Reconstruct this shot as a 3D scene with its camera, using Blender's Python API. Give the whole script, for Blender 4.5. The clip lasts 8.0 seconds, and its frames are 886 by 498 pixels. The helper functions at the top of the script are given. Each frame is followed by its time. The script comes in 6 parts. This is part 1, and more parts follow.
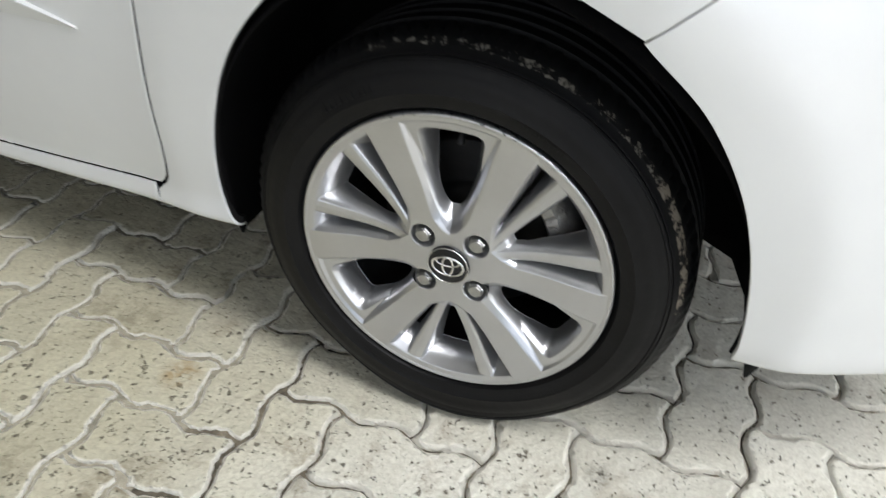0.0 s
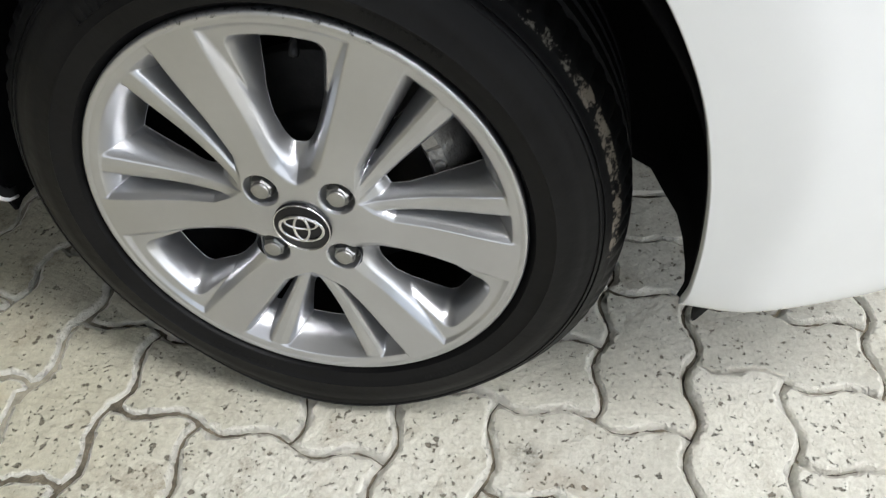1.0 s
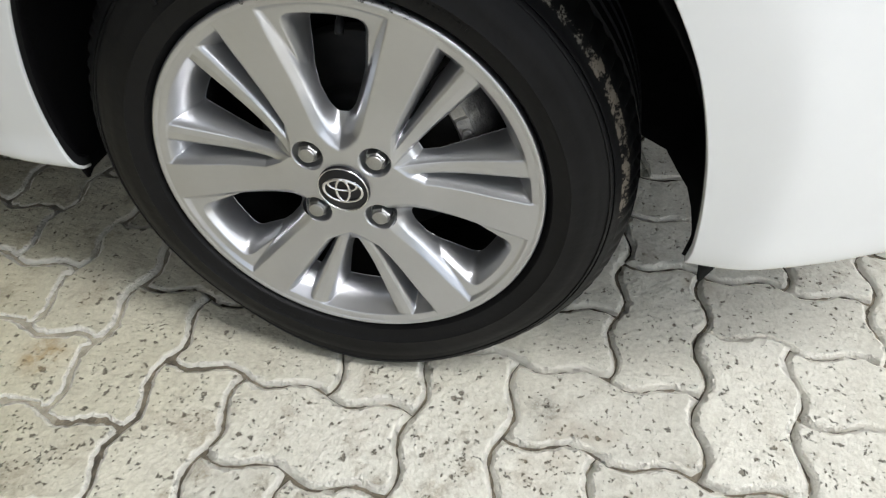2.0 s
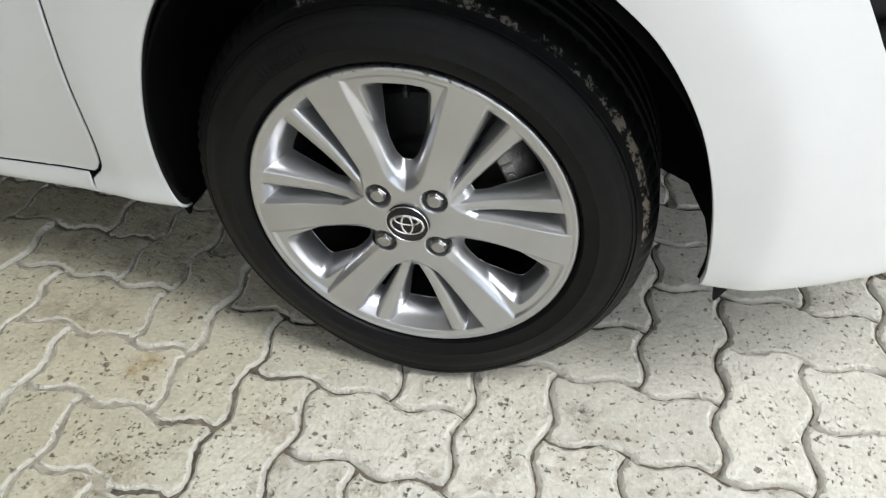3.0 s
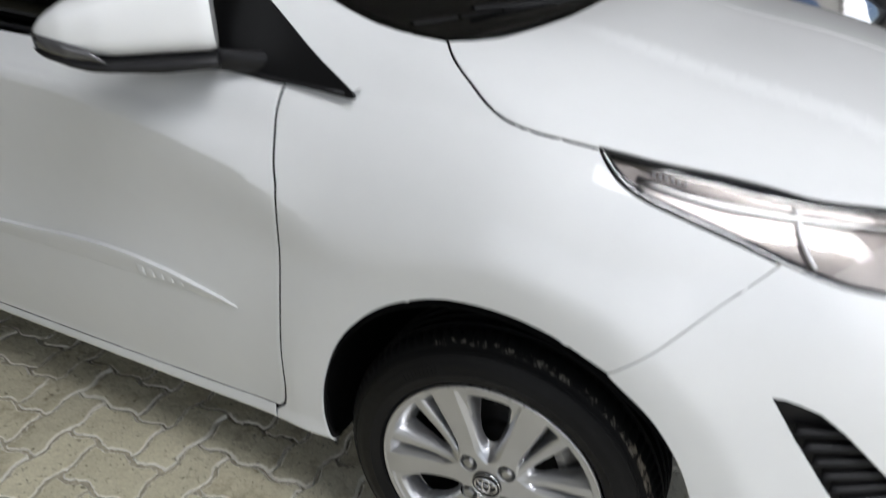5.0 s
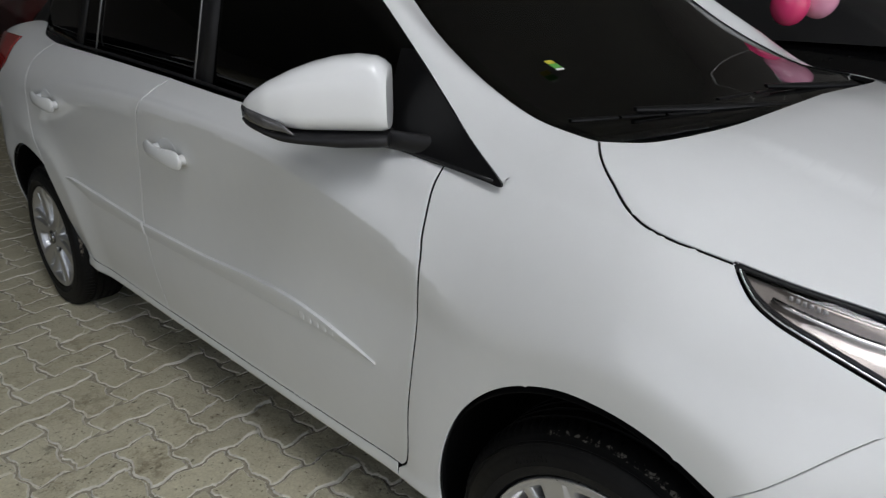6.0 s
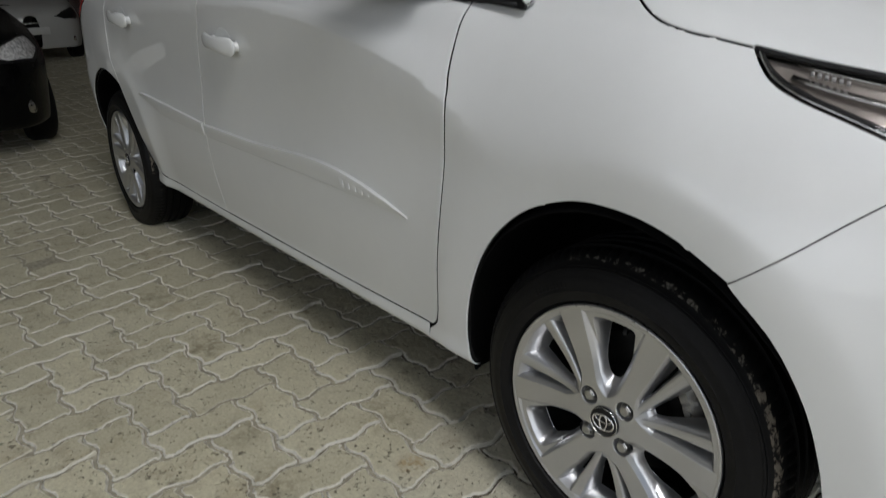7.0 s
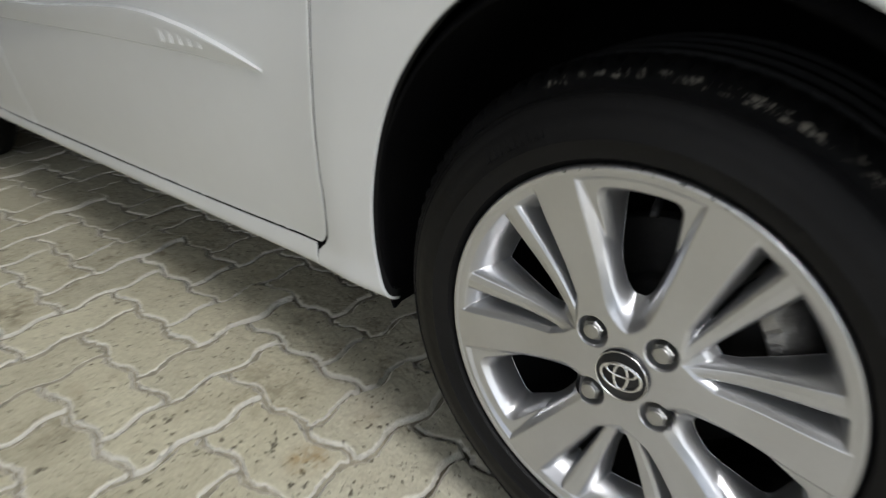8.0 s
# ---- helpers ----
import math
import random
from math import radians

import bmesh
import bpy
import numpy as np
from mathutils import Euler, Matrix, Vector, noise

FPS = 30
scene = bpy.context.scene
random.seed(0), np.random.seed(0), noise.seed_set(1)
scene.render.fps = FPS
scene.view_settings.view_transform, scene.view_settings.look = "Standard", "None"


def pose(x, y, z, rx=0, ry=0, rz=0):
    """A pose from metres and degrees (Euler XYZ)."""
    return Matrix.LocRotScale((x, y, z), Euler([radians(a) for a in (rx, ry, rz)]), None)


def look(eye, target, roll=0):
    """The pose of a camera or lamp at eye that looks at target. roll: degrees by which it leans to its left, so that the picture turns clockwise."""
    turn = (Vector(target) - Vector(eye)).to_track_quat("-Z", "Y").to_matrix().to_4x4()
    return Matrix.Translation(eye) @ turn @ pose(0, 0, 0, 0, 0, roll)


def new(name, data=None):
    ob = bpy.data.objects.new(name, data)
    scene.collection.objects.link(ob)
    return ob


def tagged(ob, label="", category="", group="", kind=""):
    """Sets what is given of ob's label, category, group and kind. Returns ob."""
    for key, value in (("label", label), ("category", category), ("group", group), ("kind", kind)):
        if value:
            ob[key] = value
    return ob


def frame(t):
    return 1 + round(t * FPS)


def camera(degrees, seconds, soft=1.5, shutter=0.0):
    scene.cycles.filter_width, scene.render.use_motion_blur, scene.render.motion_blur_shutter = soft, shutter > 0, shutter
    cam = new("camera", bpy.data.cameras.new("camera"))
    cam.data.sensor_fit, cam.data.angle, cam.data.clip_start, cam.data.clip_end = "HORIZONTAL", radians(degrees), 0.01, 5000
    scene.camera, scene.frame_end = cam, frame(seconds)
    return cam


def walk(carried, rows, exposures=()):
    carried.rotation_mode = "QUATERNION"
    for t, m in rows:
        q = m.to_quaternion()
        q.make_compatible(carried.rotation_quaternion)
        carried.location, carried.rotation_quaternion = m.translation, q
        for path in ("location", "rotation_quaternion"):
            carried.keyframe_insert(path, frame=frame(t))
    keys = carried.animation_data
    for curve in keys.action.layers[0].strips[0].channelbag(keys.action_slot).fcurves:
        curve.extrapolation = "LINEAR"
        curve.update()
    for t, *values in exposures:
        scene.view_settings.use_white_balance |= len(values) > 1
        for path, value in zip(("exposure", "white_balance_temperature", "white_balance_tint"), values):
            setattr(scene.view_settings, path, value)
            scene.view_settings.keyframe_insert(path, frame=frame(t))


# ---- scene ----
cam = camera(63.6, 8.0, soft=1.2, shutter=0.3)
PATH = [
    (0, (0.294, -0.647, 0.844), (-0.384, 0.806, -0.352), -0.4),
    (0.5, (0.292, -0.556, 0.767), (-0.18, 0.895, -0.526), 0.0),
    (1, (0.242, -0.449, 0.724), (-0.104, 0.967, -0.646), -0.1),
    (1.5, (0.233, -0.449, 0.71), (-0.121, 0.935, -0.689), -0.1),
    (1.7, (0.246, -0.478, 0.716), (-0.142, 0.924, -0.658), -0.4),
    (2.8, (0.28, -0.611, 0.82), (-0.226, 0.794, -0.509), -4.2),
    (3, (0.282, -0.628, 0.833), (-0.258, 0.79, -0.47), -4.5),
    (3.5, (0.281, -0.7, 0.9), (-0.355, 0.761, -0.308), -3.9),
    (4, (0.308, -0.757, 0.946), (-0.455, 0.73, -0.153), -5.2),
    (4.3, (0.342, -0.787, 0.988), (-0.435, 0.731, -0.056), -4.4),
    (4.5, (0.357, -0.809, 1.035), (-0.425, 0.732, 0.027), -3.1),
    (5, (0.399, -0.851, 1.229), (-0.472, 0.708, 0.329), -1.4),
    (5.2, (0.415, -0.86, 1.295), (-0.559, 0.685, 0.478), 0.3),
    (6.3, (0.516, -0.806, 1.216), (-0.874, 0.454, 0.523), -0.7),
    (6.5, (0.546, -0.792, 1.148), (-0.88, 0.423, 0.448), -1.2),
    (6.8, (0.614, -0.816, 1.041), (-0.86, 0.351, 0.359), -1.3),
    (7, (0.628, -0.841, 0.997), (-0.832, 0.323, 0.278), -1.1),
    (7.5, (0.581, -0.779, 0.912), (-0.826, 0.364, 0.068), -0.8),
    (8, (0.277, -0.513, 0.701), (-0.994, 0.765, -0.165), -2.9),
]
EXPOSURES = [(0, -0.05, 6290, 11), (1.0, -0.08, 6310, 11), (1.7, -0.07, 6320, 11), (3.0, -0.05, 6290, 11), (3.5, -0.07, 6310, 11), (4.0, -0.09, 6310, 11), (4.5, -0.10, 6260, 12), (5.0, -0.46, 6250, 12), (5.2, -0.62, 6230, 12), (6.3, -0.98, 6280, 12), (6.5, -1.02, 6300, 12), (7.0, -0.95, 6370, 11), (7.5, -0.71, 6360, 11), (8.0, -0.37, 6380, 11)]
walk(cam, [(t, look(eye, target, roll)) for t, eye, target, roll in PATH], EXPOSURES)

# ---- world and light ----
world = bpy.data.worlds.new("world")
scene.world = world
world.use_nodes = True
wn = world.node_tree.nodes
sky = wn.new("ShaderNodeTexSky")
sky.sky_type, sky.sun_disc = "NISHITA", False
sky.sun_elevation, sky.sun_rotation = radians(40), radians(-68)
world.node_tree.links.new(sky.outputs[0], wn["Background"].inputs[0])
sky.air_density, sky.dust_density, sky.ozone_density = 1.0, 4.0, 1.0
wn["Background"].inputs[1].default_value = 0.15


def area_lamp(name, eye, target, width, height, watts, colour):
    data = bpy.data.lights.new(name, "AREA")
    data.shape, data.size, data.size_y, data.energy, data.color = "RECTANGLE", width, height, watts, colour
    ob = new(name, data)
    ob.matrix_world = look(eye, target)
    return ob


sun = new("sun", bpy.data.lights.new("sun", "SUN"))
sun.data.energy, sun.data.angle, sun.data.color = 3.0, radians(0.6), (1.0, 0.95, 0.88)
sun.matrix_world = look((-20, 8, 18), (0, 0, 0))


# daylight through the hall's open front; the roof opening over the nose is added
area_lamp("daylight_front", (5.9, 1.0, 2.2), (0.0, 0.2, 1.0), 10.0, 4.2, 315, (1.0, 0.985, 0.955))
area_lamp("daylight_bay", (1.5, -7.7, 2.55), (1.2, 0.0, 1.2), 8.5, 3.0, 143, (1.0, 0.99, 0.975))
# no beams are built: four added strip lamps give streaked reflections on the hood
for k in range(4):
    area_lamp("skylight_fill", (1.35 + 0.85 * k, -1.0, 4.5), (1.1 + 0.85 * k, -0.9, 0.0), 0.55, 5.0, 100, (1.0, 0.985, 0.965))


# ---- materials ----
def material(name, colour, rough=0.5, metal=0.0, coat=0.0, vary=0.0, scale=8.0, bump=0.0, bump_scale=200.0, spec=0.5):
    """Principled material with colour variation at two scales, and fine relief."""
    m = bpy.data.materials.new(name)
    m.use_nodes = True
    nt = m.node_tree
    b = nt.nodes["Principled BSDF"]
    b.inputs["Base Color"].default_value = (*colour, 1)
    b.inputs["Roughness"].default_value = rough
    b.inputs["Metallic"].default_value = metal
    b.inputs["Coat Weight"].default_value = coat
    b.inputs["Coat Roughness"].default_value = 0.03
    b.inputs["Specular IOR Level"].default_value = spec
    tc = nt.nodes.new("ShaderNodeTexCoord")
    if vary:
        mixes = None
        for s, k in ((scale, 1.0), (scale * 9, 0.6)):
            n = nt.nodes.new("ShaderNodeTexNoise")
            n.inputs["Scale"].default_value, n.inputs["Detail"].default_value = s, 5
            nt.links.new(tc.outputs["Object"], n.inputs["Vector"])
            r = nt.nodes.new("ShaderNodeMapRange")
            r.inputs["From Min"].default_value, r.inputs["From Max"].default_value = 0.3, 0.7
            r.inputs["To Min"].default_value, r.inputs["To Max"].default_value = 1 - vary * k, 1 + vary * k
            nt.links.new(n.outputs["Fac"], r.inputs["Value"])
            mx = nt.nodes.new("ShaderNodeMix")
            mx.data_type, mx.blend_type = "RGBA", "MULTIPLY"
            mx.inputs["Factor"].default_value = 1
            if mixes is None:
                mx.inputs["A"].default_value = (*colour, 1)
            else:
                nt.links.new(mixes.outputs["Result"], mx.inputs["A"])
            nt.links.new(r.outputs["Result"], mx.inputs["B"])
            mixes = mx
        nt.links.new(mixes.outputs["Result"], b.inputs["Base Color"])
        rr = nt.nodes.new("ShaderNodeMapRange")
        rr.inputs["To Min"].default_value, rr.inputs["To Max"].default_value = max(0.02, rough - min(0.08, vary)), min(1, rough + min(0.08, vary))
        nt.links.new(n.outputs["Fac"], rr.inputs["Value"])
        nt.links.new(rr.outputs["Result"], b.inputs["Roughness"])
    if bump:
        n = nt.nodes.new("ShaderNodeTexNoise")
        n.inputs["Scale"].default_value, n.inputs["Detail"].default_value = bump_scale, 4
        nt.links.new(tc.outputs["Object"], n.inputs["Vector"])
        bp = nt.nodes.new("ShaderNodeBump")
        bp.inputs["Strength"].default_value, bp.inputs["Distance"].default_value = bump, 0.002
        nt.links.new(n.outputs["Fac"], bp.inputs["Height"])
        nt.links.new(bp.outputs["Normal"], b.inputs["Normal"])
    return m


def glass(name, tint, gloss=1.45):
    """Thin pane: tinted transparency under a Fresnel reflection."""
    m = bpy.data.materials.new(name)
    m.use_nodes = True
    nt = m.node_tree
    nt.nodes.remove(nt.nodes["Principled BSDF"])
    tr, gl, mx, fr = (nt.nodes.new("ShaderNode" + k) for k in ("BsdfTransparent", "BsdfGlossy", "MixShader", "Fresnel"))
    tr.inputs["Color"].default_value = (*tint, 1)
    gl.inputs["Roughness"].default_value = 0.02
    fr.inputs["IOR"].default_value = gloss
    nt.links.new(fr.outputs[0], mx.inputs[0])
    nt.links.new(tr.outputs[0], mx.inputs[1])
    nt.links.new(gl.outputs[0], mx.inputs[2])
    nt.links.new(mx.outputs[0], nt.nodes["Material Output"].inputs[0])
    return m


PAINT = material("white_paint", (0.715, 0.727, 0.724), 0.45, coat=1.0, vary=0.012, scale=3, spec=0.1)
PAINT.node_tree.nodes["Principled BSDF"].inputs["Coat Roughness"].default_value = 0.012
BLACK = material("black_plastic", (0.010, 0.010, 0.011), 0.45, spec=0.3, vary=0.15, scale=20, bump=0.15, bump_scale=500)
LINER = material("wheel_house_felt", (0.0042, 0.0042, 0.0045), 0.95, spec=0.05, vary=0.2, scale=12, bump=0.4, bump_scale=300)
ALLOY = material("silver_alloy", (0.515, 0.520, 0.530), 0.30, metal=0.88, coat=0.25, vary=0.02, scale=15)
CHROME = material("chrome", (0.80, 0.80, 0.81), 0.10, metal=1.0)
NUTSTEEL = material("nut_steel", (0.40, 0.40, 0.39), 0.38, metal=1.0, vary=0.08, scale=60)
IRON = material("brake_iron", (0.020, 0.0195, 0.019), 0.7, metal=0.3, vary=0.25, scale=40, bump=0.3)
CALIPER = material("caliper_cast", (0.36, 0.35, 0.33), 0.42, metal=0.6, vary=0.2, scale=50, bump=0.5, bump_scale=260)
GLASS_DARK = glass("tinted_glass", (0.05, 0.052, 0.05))
GLASS_SCREEN = glass("windscreen_glass", (0.42, 0.45, 0.42))
LENS = glass("lamp_lens", (0.92, 0.92, 0.92))
LAMP_GREY = material("lamp_reflector", (0.36, 0.325, 0.30), 0.22, metal=0.5, vary=0.1, scale=30)
RED_LENS = material("red_lens", (0.30, 0.012, 0.012), 0.12, coat=1.0)
GAP_DARK = material("seam_shade_flap_black", (0.012, 0.012, 0.012), 0.9, spec=0.1)
DARK_CABIN = material("cabin_trim", (0.02, 0.02, 0.021), 0.7, vary=0.2, scale=10)


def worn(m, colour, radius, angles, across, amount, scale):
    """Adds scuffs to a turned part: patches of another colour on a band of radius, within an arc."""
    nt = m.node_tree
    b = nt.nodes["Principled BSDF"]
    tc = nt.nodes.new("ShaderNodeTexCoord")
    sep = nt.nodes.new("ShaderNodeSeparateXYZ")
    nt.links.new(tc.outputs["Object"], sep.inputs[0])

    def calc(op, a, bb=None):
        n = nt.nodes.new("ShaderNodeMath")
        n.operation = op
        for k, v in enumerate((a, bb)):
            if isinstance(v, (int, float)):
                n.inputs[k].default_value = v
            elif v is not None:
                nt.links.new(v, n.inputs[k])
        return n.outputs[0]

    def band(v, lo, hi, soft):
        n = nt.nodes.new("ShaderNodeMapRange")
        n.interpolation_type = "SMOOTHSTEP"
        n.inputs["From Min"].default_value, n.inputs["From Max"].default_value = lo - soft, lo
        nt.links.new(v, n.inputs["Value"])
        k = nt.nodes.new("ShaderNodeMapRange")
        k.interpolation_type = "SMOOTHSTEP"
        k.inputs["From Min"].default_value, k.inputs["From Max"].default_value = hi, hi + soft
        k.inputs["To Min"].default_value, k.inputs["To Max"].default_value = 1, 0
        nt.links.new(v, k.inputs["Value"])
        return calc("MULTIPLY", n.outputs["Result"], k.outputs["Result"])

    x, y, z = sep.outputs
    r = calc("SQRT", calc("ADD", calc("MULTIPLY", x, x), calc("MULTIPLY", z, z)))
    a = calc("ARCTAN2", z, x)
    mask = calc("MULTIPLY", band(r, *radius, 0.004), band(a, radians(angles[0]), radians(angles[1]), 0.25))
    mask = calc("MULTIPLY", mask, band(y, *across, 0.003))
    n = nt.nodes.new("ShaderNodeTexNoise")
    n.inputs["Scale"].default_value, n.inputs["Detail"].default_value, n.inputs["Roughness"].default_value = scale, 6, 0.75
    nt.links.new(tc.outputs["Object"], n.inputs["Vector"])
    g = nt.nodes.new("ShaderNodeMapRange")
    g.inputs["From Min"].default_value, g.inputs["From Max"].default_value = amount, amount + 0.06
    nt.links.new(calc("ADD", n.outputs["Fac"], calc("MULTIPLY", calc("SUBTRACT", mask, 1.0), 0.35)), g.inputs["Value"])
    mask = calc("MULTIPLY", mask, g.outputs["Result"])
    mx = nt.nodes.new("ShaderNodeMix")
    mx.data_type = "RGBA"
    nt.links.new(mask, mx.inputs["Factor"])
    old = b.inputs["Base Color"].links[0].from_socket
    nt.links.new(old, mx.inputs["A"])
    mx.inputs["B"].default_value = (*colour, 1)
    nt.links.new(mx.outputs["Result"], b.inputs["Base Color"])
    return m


RUBBER = material("tyre_rubber", (0.0052, 0.0052, 0.0054), 0.52, spec=0.18, vary=0.30, scale=11, bump=0.35, bump_scale=70)
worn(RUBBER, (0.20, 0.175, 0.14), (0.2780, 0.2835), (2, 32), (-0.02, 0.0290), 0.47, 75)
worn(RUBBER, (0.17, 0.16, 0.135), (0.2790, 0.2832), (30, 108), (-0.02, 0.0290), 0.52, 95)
worn(RUBBER, (0.10, 0.095, 0.09), (0.225, 0.280), (-180, 180), (-0.03, 0.02), 0.70, 130)
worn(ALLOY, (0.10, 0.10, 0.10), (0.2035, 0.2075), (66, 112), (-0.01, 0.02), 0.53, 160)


# ---- building helpers ----
def mesh_ob(name, bm, mat, parent=None, label="", smooth=True, mats=()):
    me = bpy.data.meshes.new(name)
    for f in bm.faces:
        f.smooth = smooth
    bm.to_mesh(me)
    bm.free()
    ob = new(name, me)
    for m in (mat, *mats):
        me.materials.append(m)
    if parent is not None:
        ob.parent = parent
    if label:
        ob["label"] = label
    return ob


def part(name, bm, mat, parent, label="", smooth=True):
    return mesh_ob(name, bm, mat, parent, label, smooth)


def thing(name, place, label, category, group="", kind=""):
    ob = new(name)
    ob.matrix_basis = place
    ob.empty_display_size = 0.1
    return tagged(ob, label, category, group, kind)


def sharpen(bm, degrees=35):
    lim = radians(degrees)
    for e in bm.edges:
        e.smooth = len(e.link_faces) == 2 and e.calc_face_angle(0) < lim


def box(bm, lo, hi, bevel=0.0):
    vs = [bm.verts.new((x, y, z)) for x in (lo[0], hi[0]) for y in (lo[1], hi[1]) for z in (lo[2], hi[2])]
    q = [(0, 1, 3, 2), (4, 6, 7, 5), (0, 4, 5, 1), (2, 3, 7, 6), (0, 2, 6, 4), (1, 5, 7, 3)]
    fs = [bm.faces.new([vs[i] for i in f]) for f in q]
    if bevel:
        es = list({e for f in fs for e in f.edges})
        bmesh.ops.bevel(bm, geom=es, offset=bevel, segments=2, affect="EDGES", profile=0.6)
    return bm


def lathe(bm, profile, n=64, axis="y", closed=False):
    """Turns (radius, depth) pairs round the y axis."""
    rings = []
    for r, d in profile:
        rings.append([bm.verts.new((r * math.cos(2 * math.pi * k / n), d, r * math.sin(2 * math.pi * k / n))) for k in range(n)])
    for a, b in zip(rings, rings[1:]):
        for k in range(n):
            bm.faces.new((a[k], a[(k + 1) % n], b[(k + 1) % n], b[k]))
    return rings


def loft(bm, rows, close=False):
    """Quads between rows of points of one length."""
    vs = [[bm.verts.new(p) for p in row] for row in rows]
    for a, b in zip(vs, vs[1:]):
        m = len(a)
        for k in range(m if close else m - 1):
            bm.faces.new((a[k], a[(k + 1) % m], b[(k + 1) % m], b[k]))
    return vs


def spline(pts, step=0.012):
    """A smooth curve through the points, evenly sampled."""
    P = [np.array(p, float) for p in pts]
    P = [2 * P[0] - P[1], *P, 2 * P[-1] - P[-2]]
    out = []
    for a, b, c, d in zip(P, P[1:], P[2:], P[3:]):
        n = max(2, int(np.linalg.norm(c - b) / step))
        for k in range(n):
            t = k / n
            out.append(0.5 * (2 * b + (c - a) * t + (2 * a - 5 * b + 4 * c - d) * t * t + (3 * b - a - 3 * c + d) * t ** 3))
    out.append(P[-2])
    return [tuple(float(v) for v in p) for p in out]


def inside(p, poly):
    x, y = p
    c = False
    for (x0, y0), (x1, y1) in zip(poly, poly[1:] + poly[:1]):
        if (y0 > y) != (y1 > y) and x < (x1 - x0) * (y - y0) / (y1 - y0) + x0:
            c = not c
    return c


def triangulate(outer, holes, grid):
    """Triangles of a region with holes, with the grid points that lie in it. Gives points, triangles, and the loops' indices."""
    from mathutils.geometry import delaunay_2d_cdt
    pts, edges, loops = [], [], []
    for loop in (outer, *holes):
        i0 = len(pts)
        pts += [Vector(p) for p in loop]
        idx = list(range(i0, len(pts)))
        loops.append(idx)
        edges += list(zip(idx, idx[1:] + idx[:1]))
    rim = np.array([tuple(p) for p in pts])
    for g in grid:
        if inside(g, outer) and not any(inside(g, h) for h in holes) and np.min(np.abs(rim - g).sum(1)) > 0.007:
            pts.append(Vector(g))
    v, e, f, ov, oe, of = delaunay_2d_cdt(pts, edges, [], 0, 1e-7)
    where = {}
    for k, o in enumerate(ov):
        for i in o:
            where[i] = k
    tris = []
    for t in f:
        c = (sum(v[i].x for i in t) / 3, sum(v[i].y for i in t) / 3)
        if inside(c, outer) and not any(inside(c, h) for h in holes):
            tris.append(tuple(t))
    return [(p.x, p.y) for p in v], tris, [[where[i] for i in l] for l in loops]


# ---- the car's outer surface: sections along x, each from the sill to the centre line ----
MID = 0.815
STATIONS = {
    -3.30: "62 30 62 32 60 40 60 50 60 60 60 70 61 80 62 92 63 100 66 105 72 108 81 109",
    -3.22: "32 28 28 30 24 36 22 45 21 56 21 68 22 80 25 92 30 103 40 107 60 110 81 111",
    -3.05: "15 24 9 26 6 33 4 42 2.5 54 2 68 3 82 5 94 10 105 20 110 42 113 81 114",
    -2.80: "11 22 4 24 1 30 -2 42 -3.5 55 -4 68 -3.5 84 -.5 96 5.5 105.5 17 111 42 114 81 115",
    -2.50: "10 22.5 2 24 .2 30 -2.4 42 -4.0 55 -4.6 68 -4.6 85 -1.4 96 5 104.5 17 110 42 113 81 114",
    -2.20: "10 23.5 1.2 24.5 .4 30 -1.8 42 -2.8 55 -3.1 68 -4.4 89 -1.2 96.5 5 103.8 17 109 42 112 81 113",
    -1.56: "10 23.5 1.2 24.6 .4 30 -1.3 42 -2.1 55 -2.2 70 -4.0 92 -1.4 97 4.8 101.3 17 107 42 110 81 111",
    -1.00: "10 23.5 1.2 24.6 .4 30 -1.1 42 -2.0 55 -2.0 70 -3.6 90.5 -1 95 4.8 98.5 17 105 42 108 81 109",
    -0.70: "10 23.5 1.2 24.6 .4 30 -1.1 42 -2.0 55 -2.0 69 -3.4 86.8 -.4 92.3 4.9 96.8 17 104 42 107 81 108",
    -0.47: "10 23.5 1.2 24.7 .3 30 -1.1 42 -2.0 55 -2.2 68 -3.3 81.5 .2 89 5 95.3 17 103 42 106 81 107",
    -0.25: "10 23.5 1.2 24.7 .2 30 -1.2 42 -2.2 55 -2.6 65 -2.9 75 .4 86 6.4 94.2 17 102 42 105 81 106.5",
    0.00: "10 23 3 24 0 30 -1.4 42 -2.4 55 -2.8 66 -2.4 76 .6 84.5 6 91 14 96.5 40 102 81 105",
    0.20: "10 22.5 3 24 .4 30 -1.2 42 -2.2 54 -2.5 63 -1.2 72 2 80 7.5 86 14 90.5 38 97 81 100",
    0.385: "8.5 22 4.9 23.4 3.5 30 2.2 42 1.8 53 2.2 62 4 70 7.5 77.5 12 83 17 86.5 38 92.5 81 95.5",
    0.52: "14 21.0 9.9 22.5 8.6 30 7.5 42 7 53 7.5 62 10 70 13.5 75.5 18 81 23 84.5 42 88.5 81 91",
    0.66: "25 20.8 21.5 22.4 20.2 30 19 42 18.5 53 19 61 21 68 25 73 30 77.5 35 80 50 83.5 81 85.5",
    0.76: "49 22 43.5 23.5 40 30 38 42 37.5 53 38.5 60 40 66 44 70 49 73 54 75 63 77 81 78",
    0.82: "74 22 73 23.5 71 30 70 42 70 53 71 60 72 65 73 68 74 70 76 71 78 72 81 72.5",
}
SX = np.array(sorted(STATIONS))
ST = np.array([[float(v) / 100 for v in STATIONS[x].split()] for x in SX]).reshape(len(SX), 12, 2)
ST[:, 11, 0] = MID
_h = np.diff(SX)[:, None, None]
_d = np.diff(ST, axis=0) / _h
SLOPE = np.zeros_like(ST)
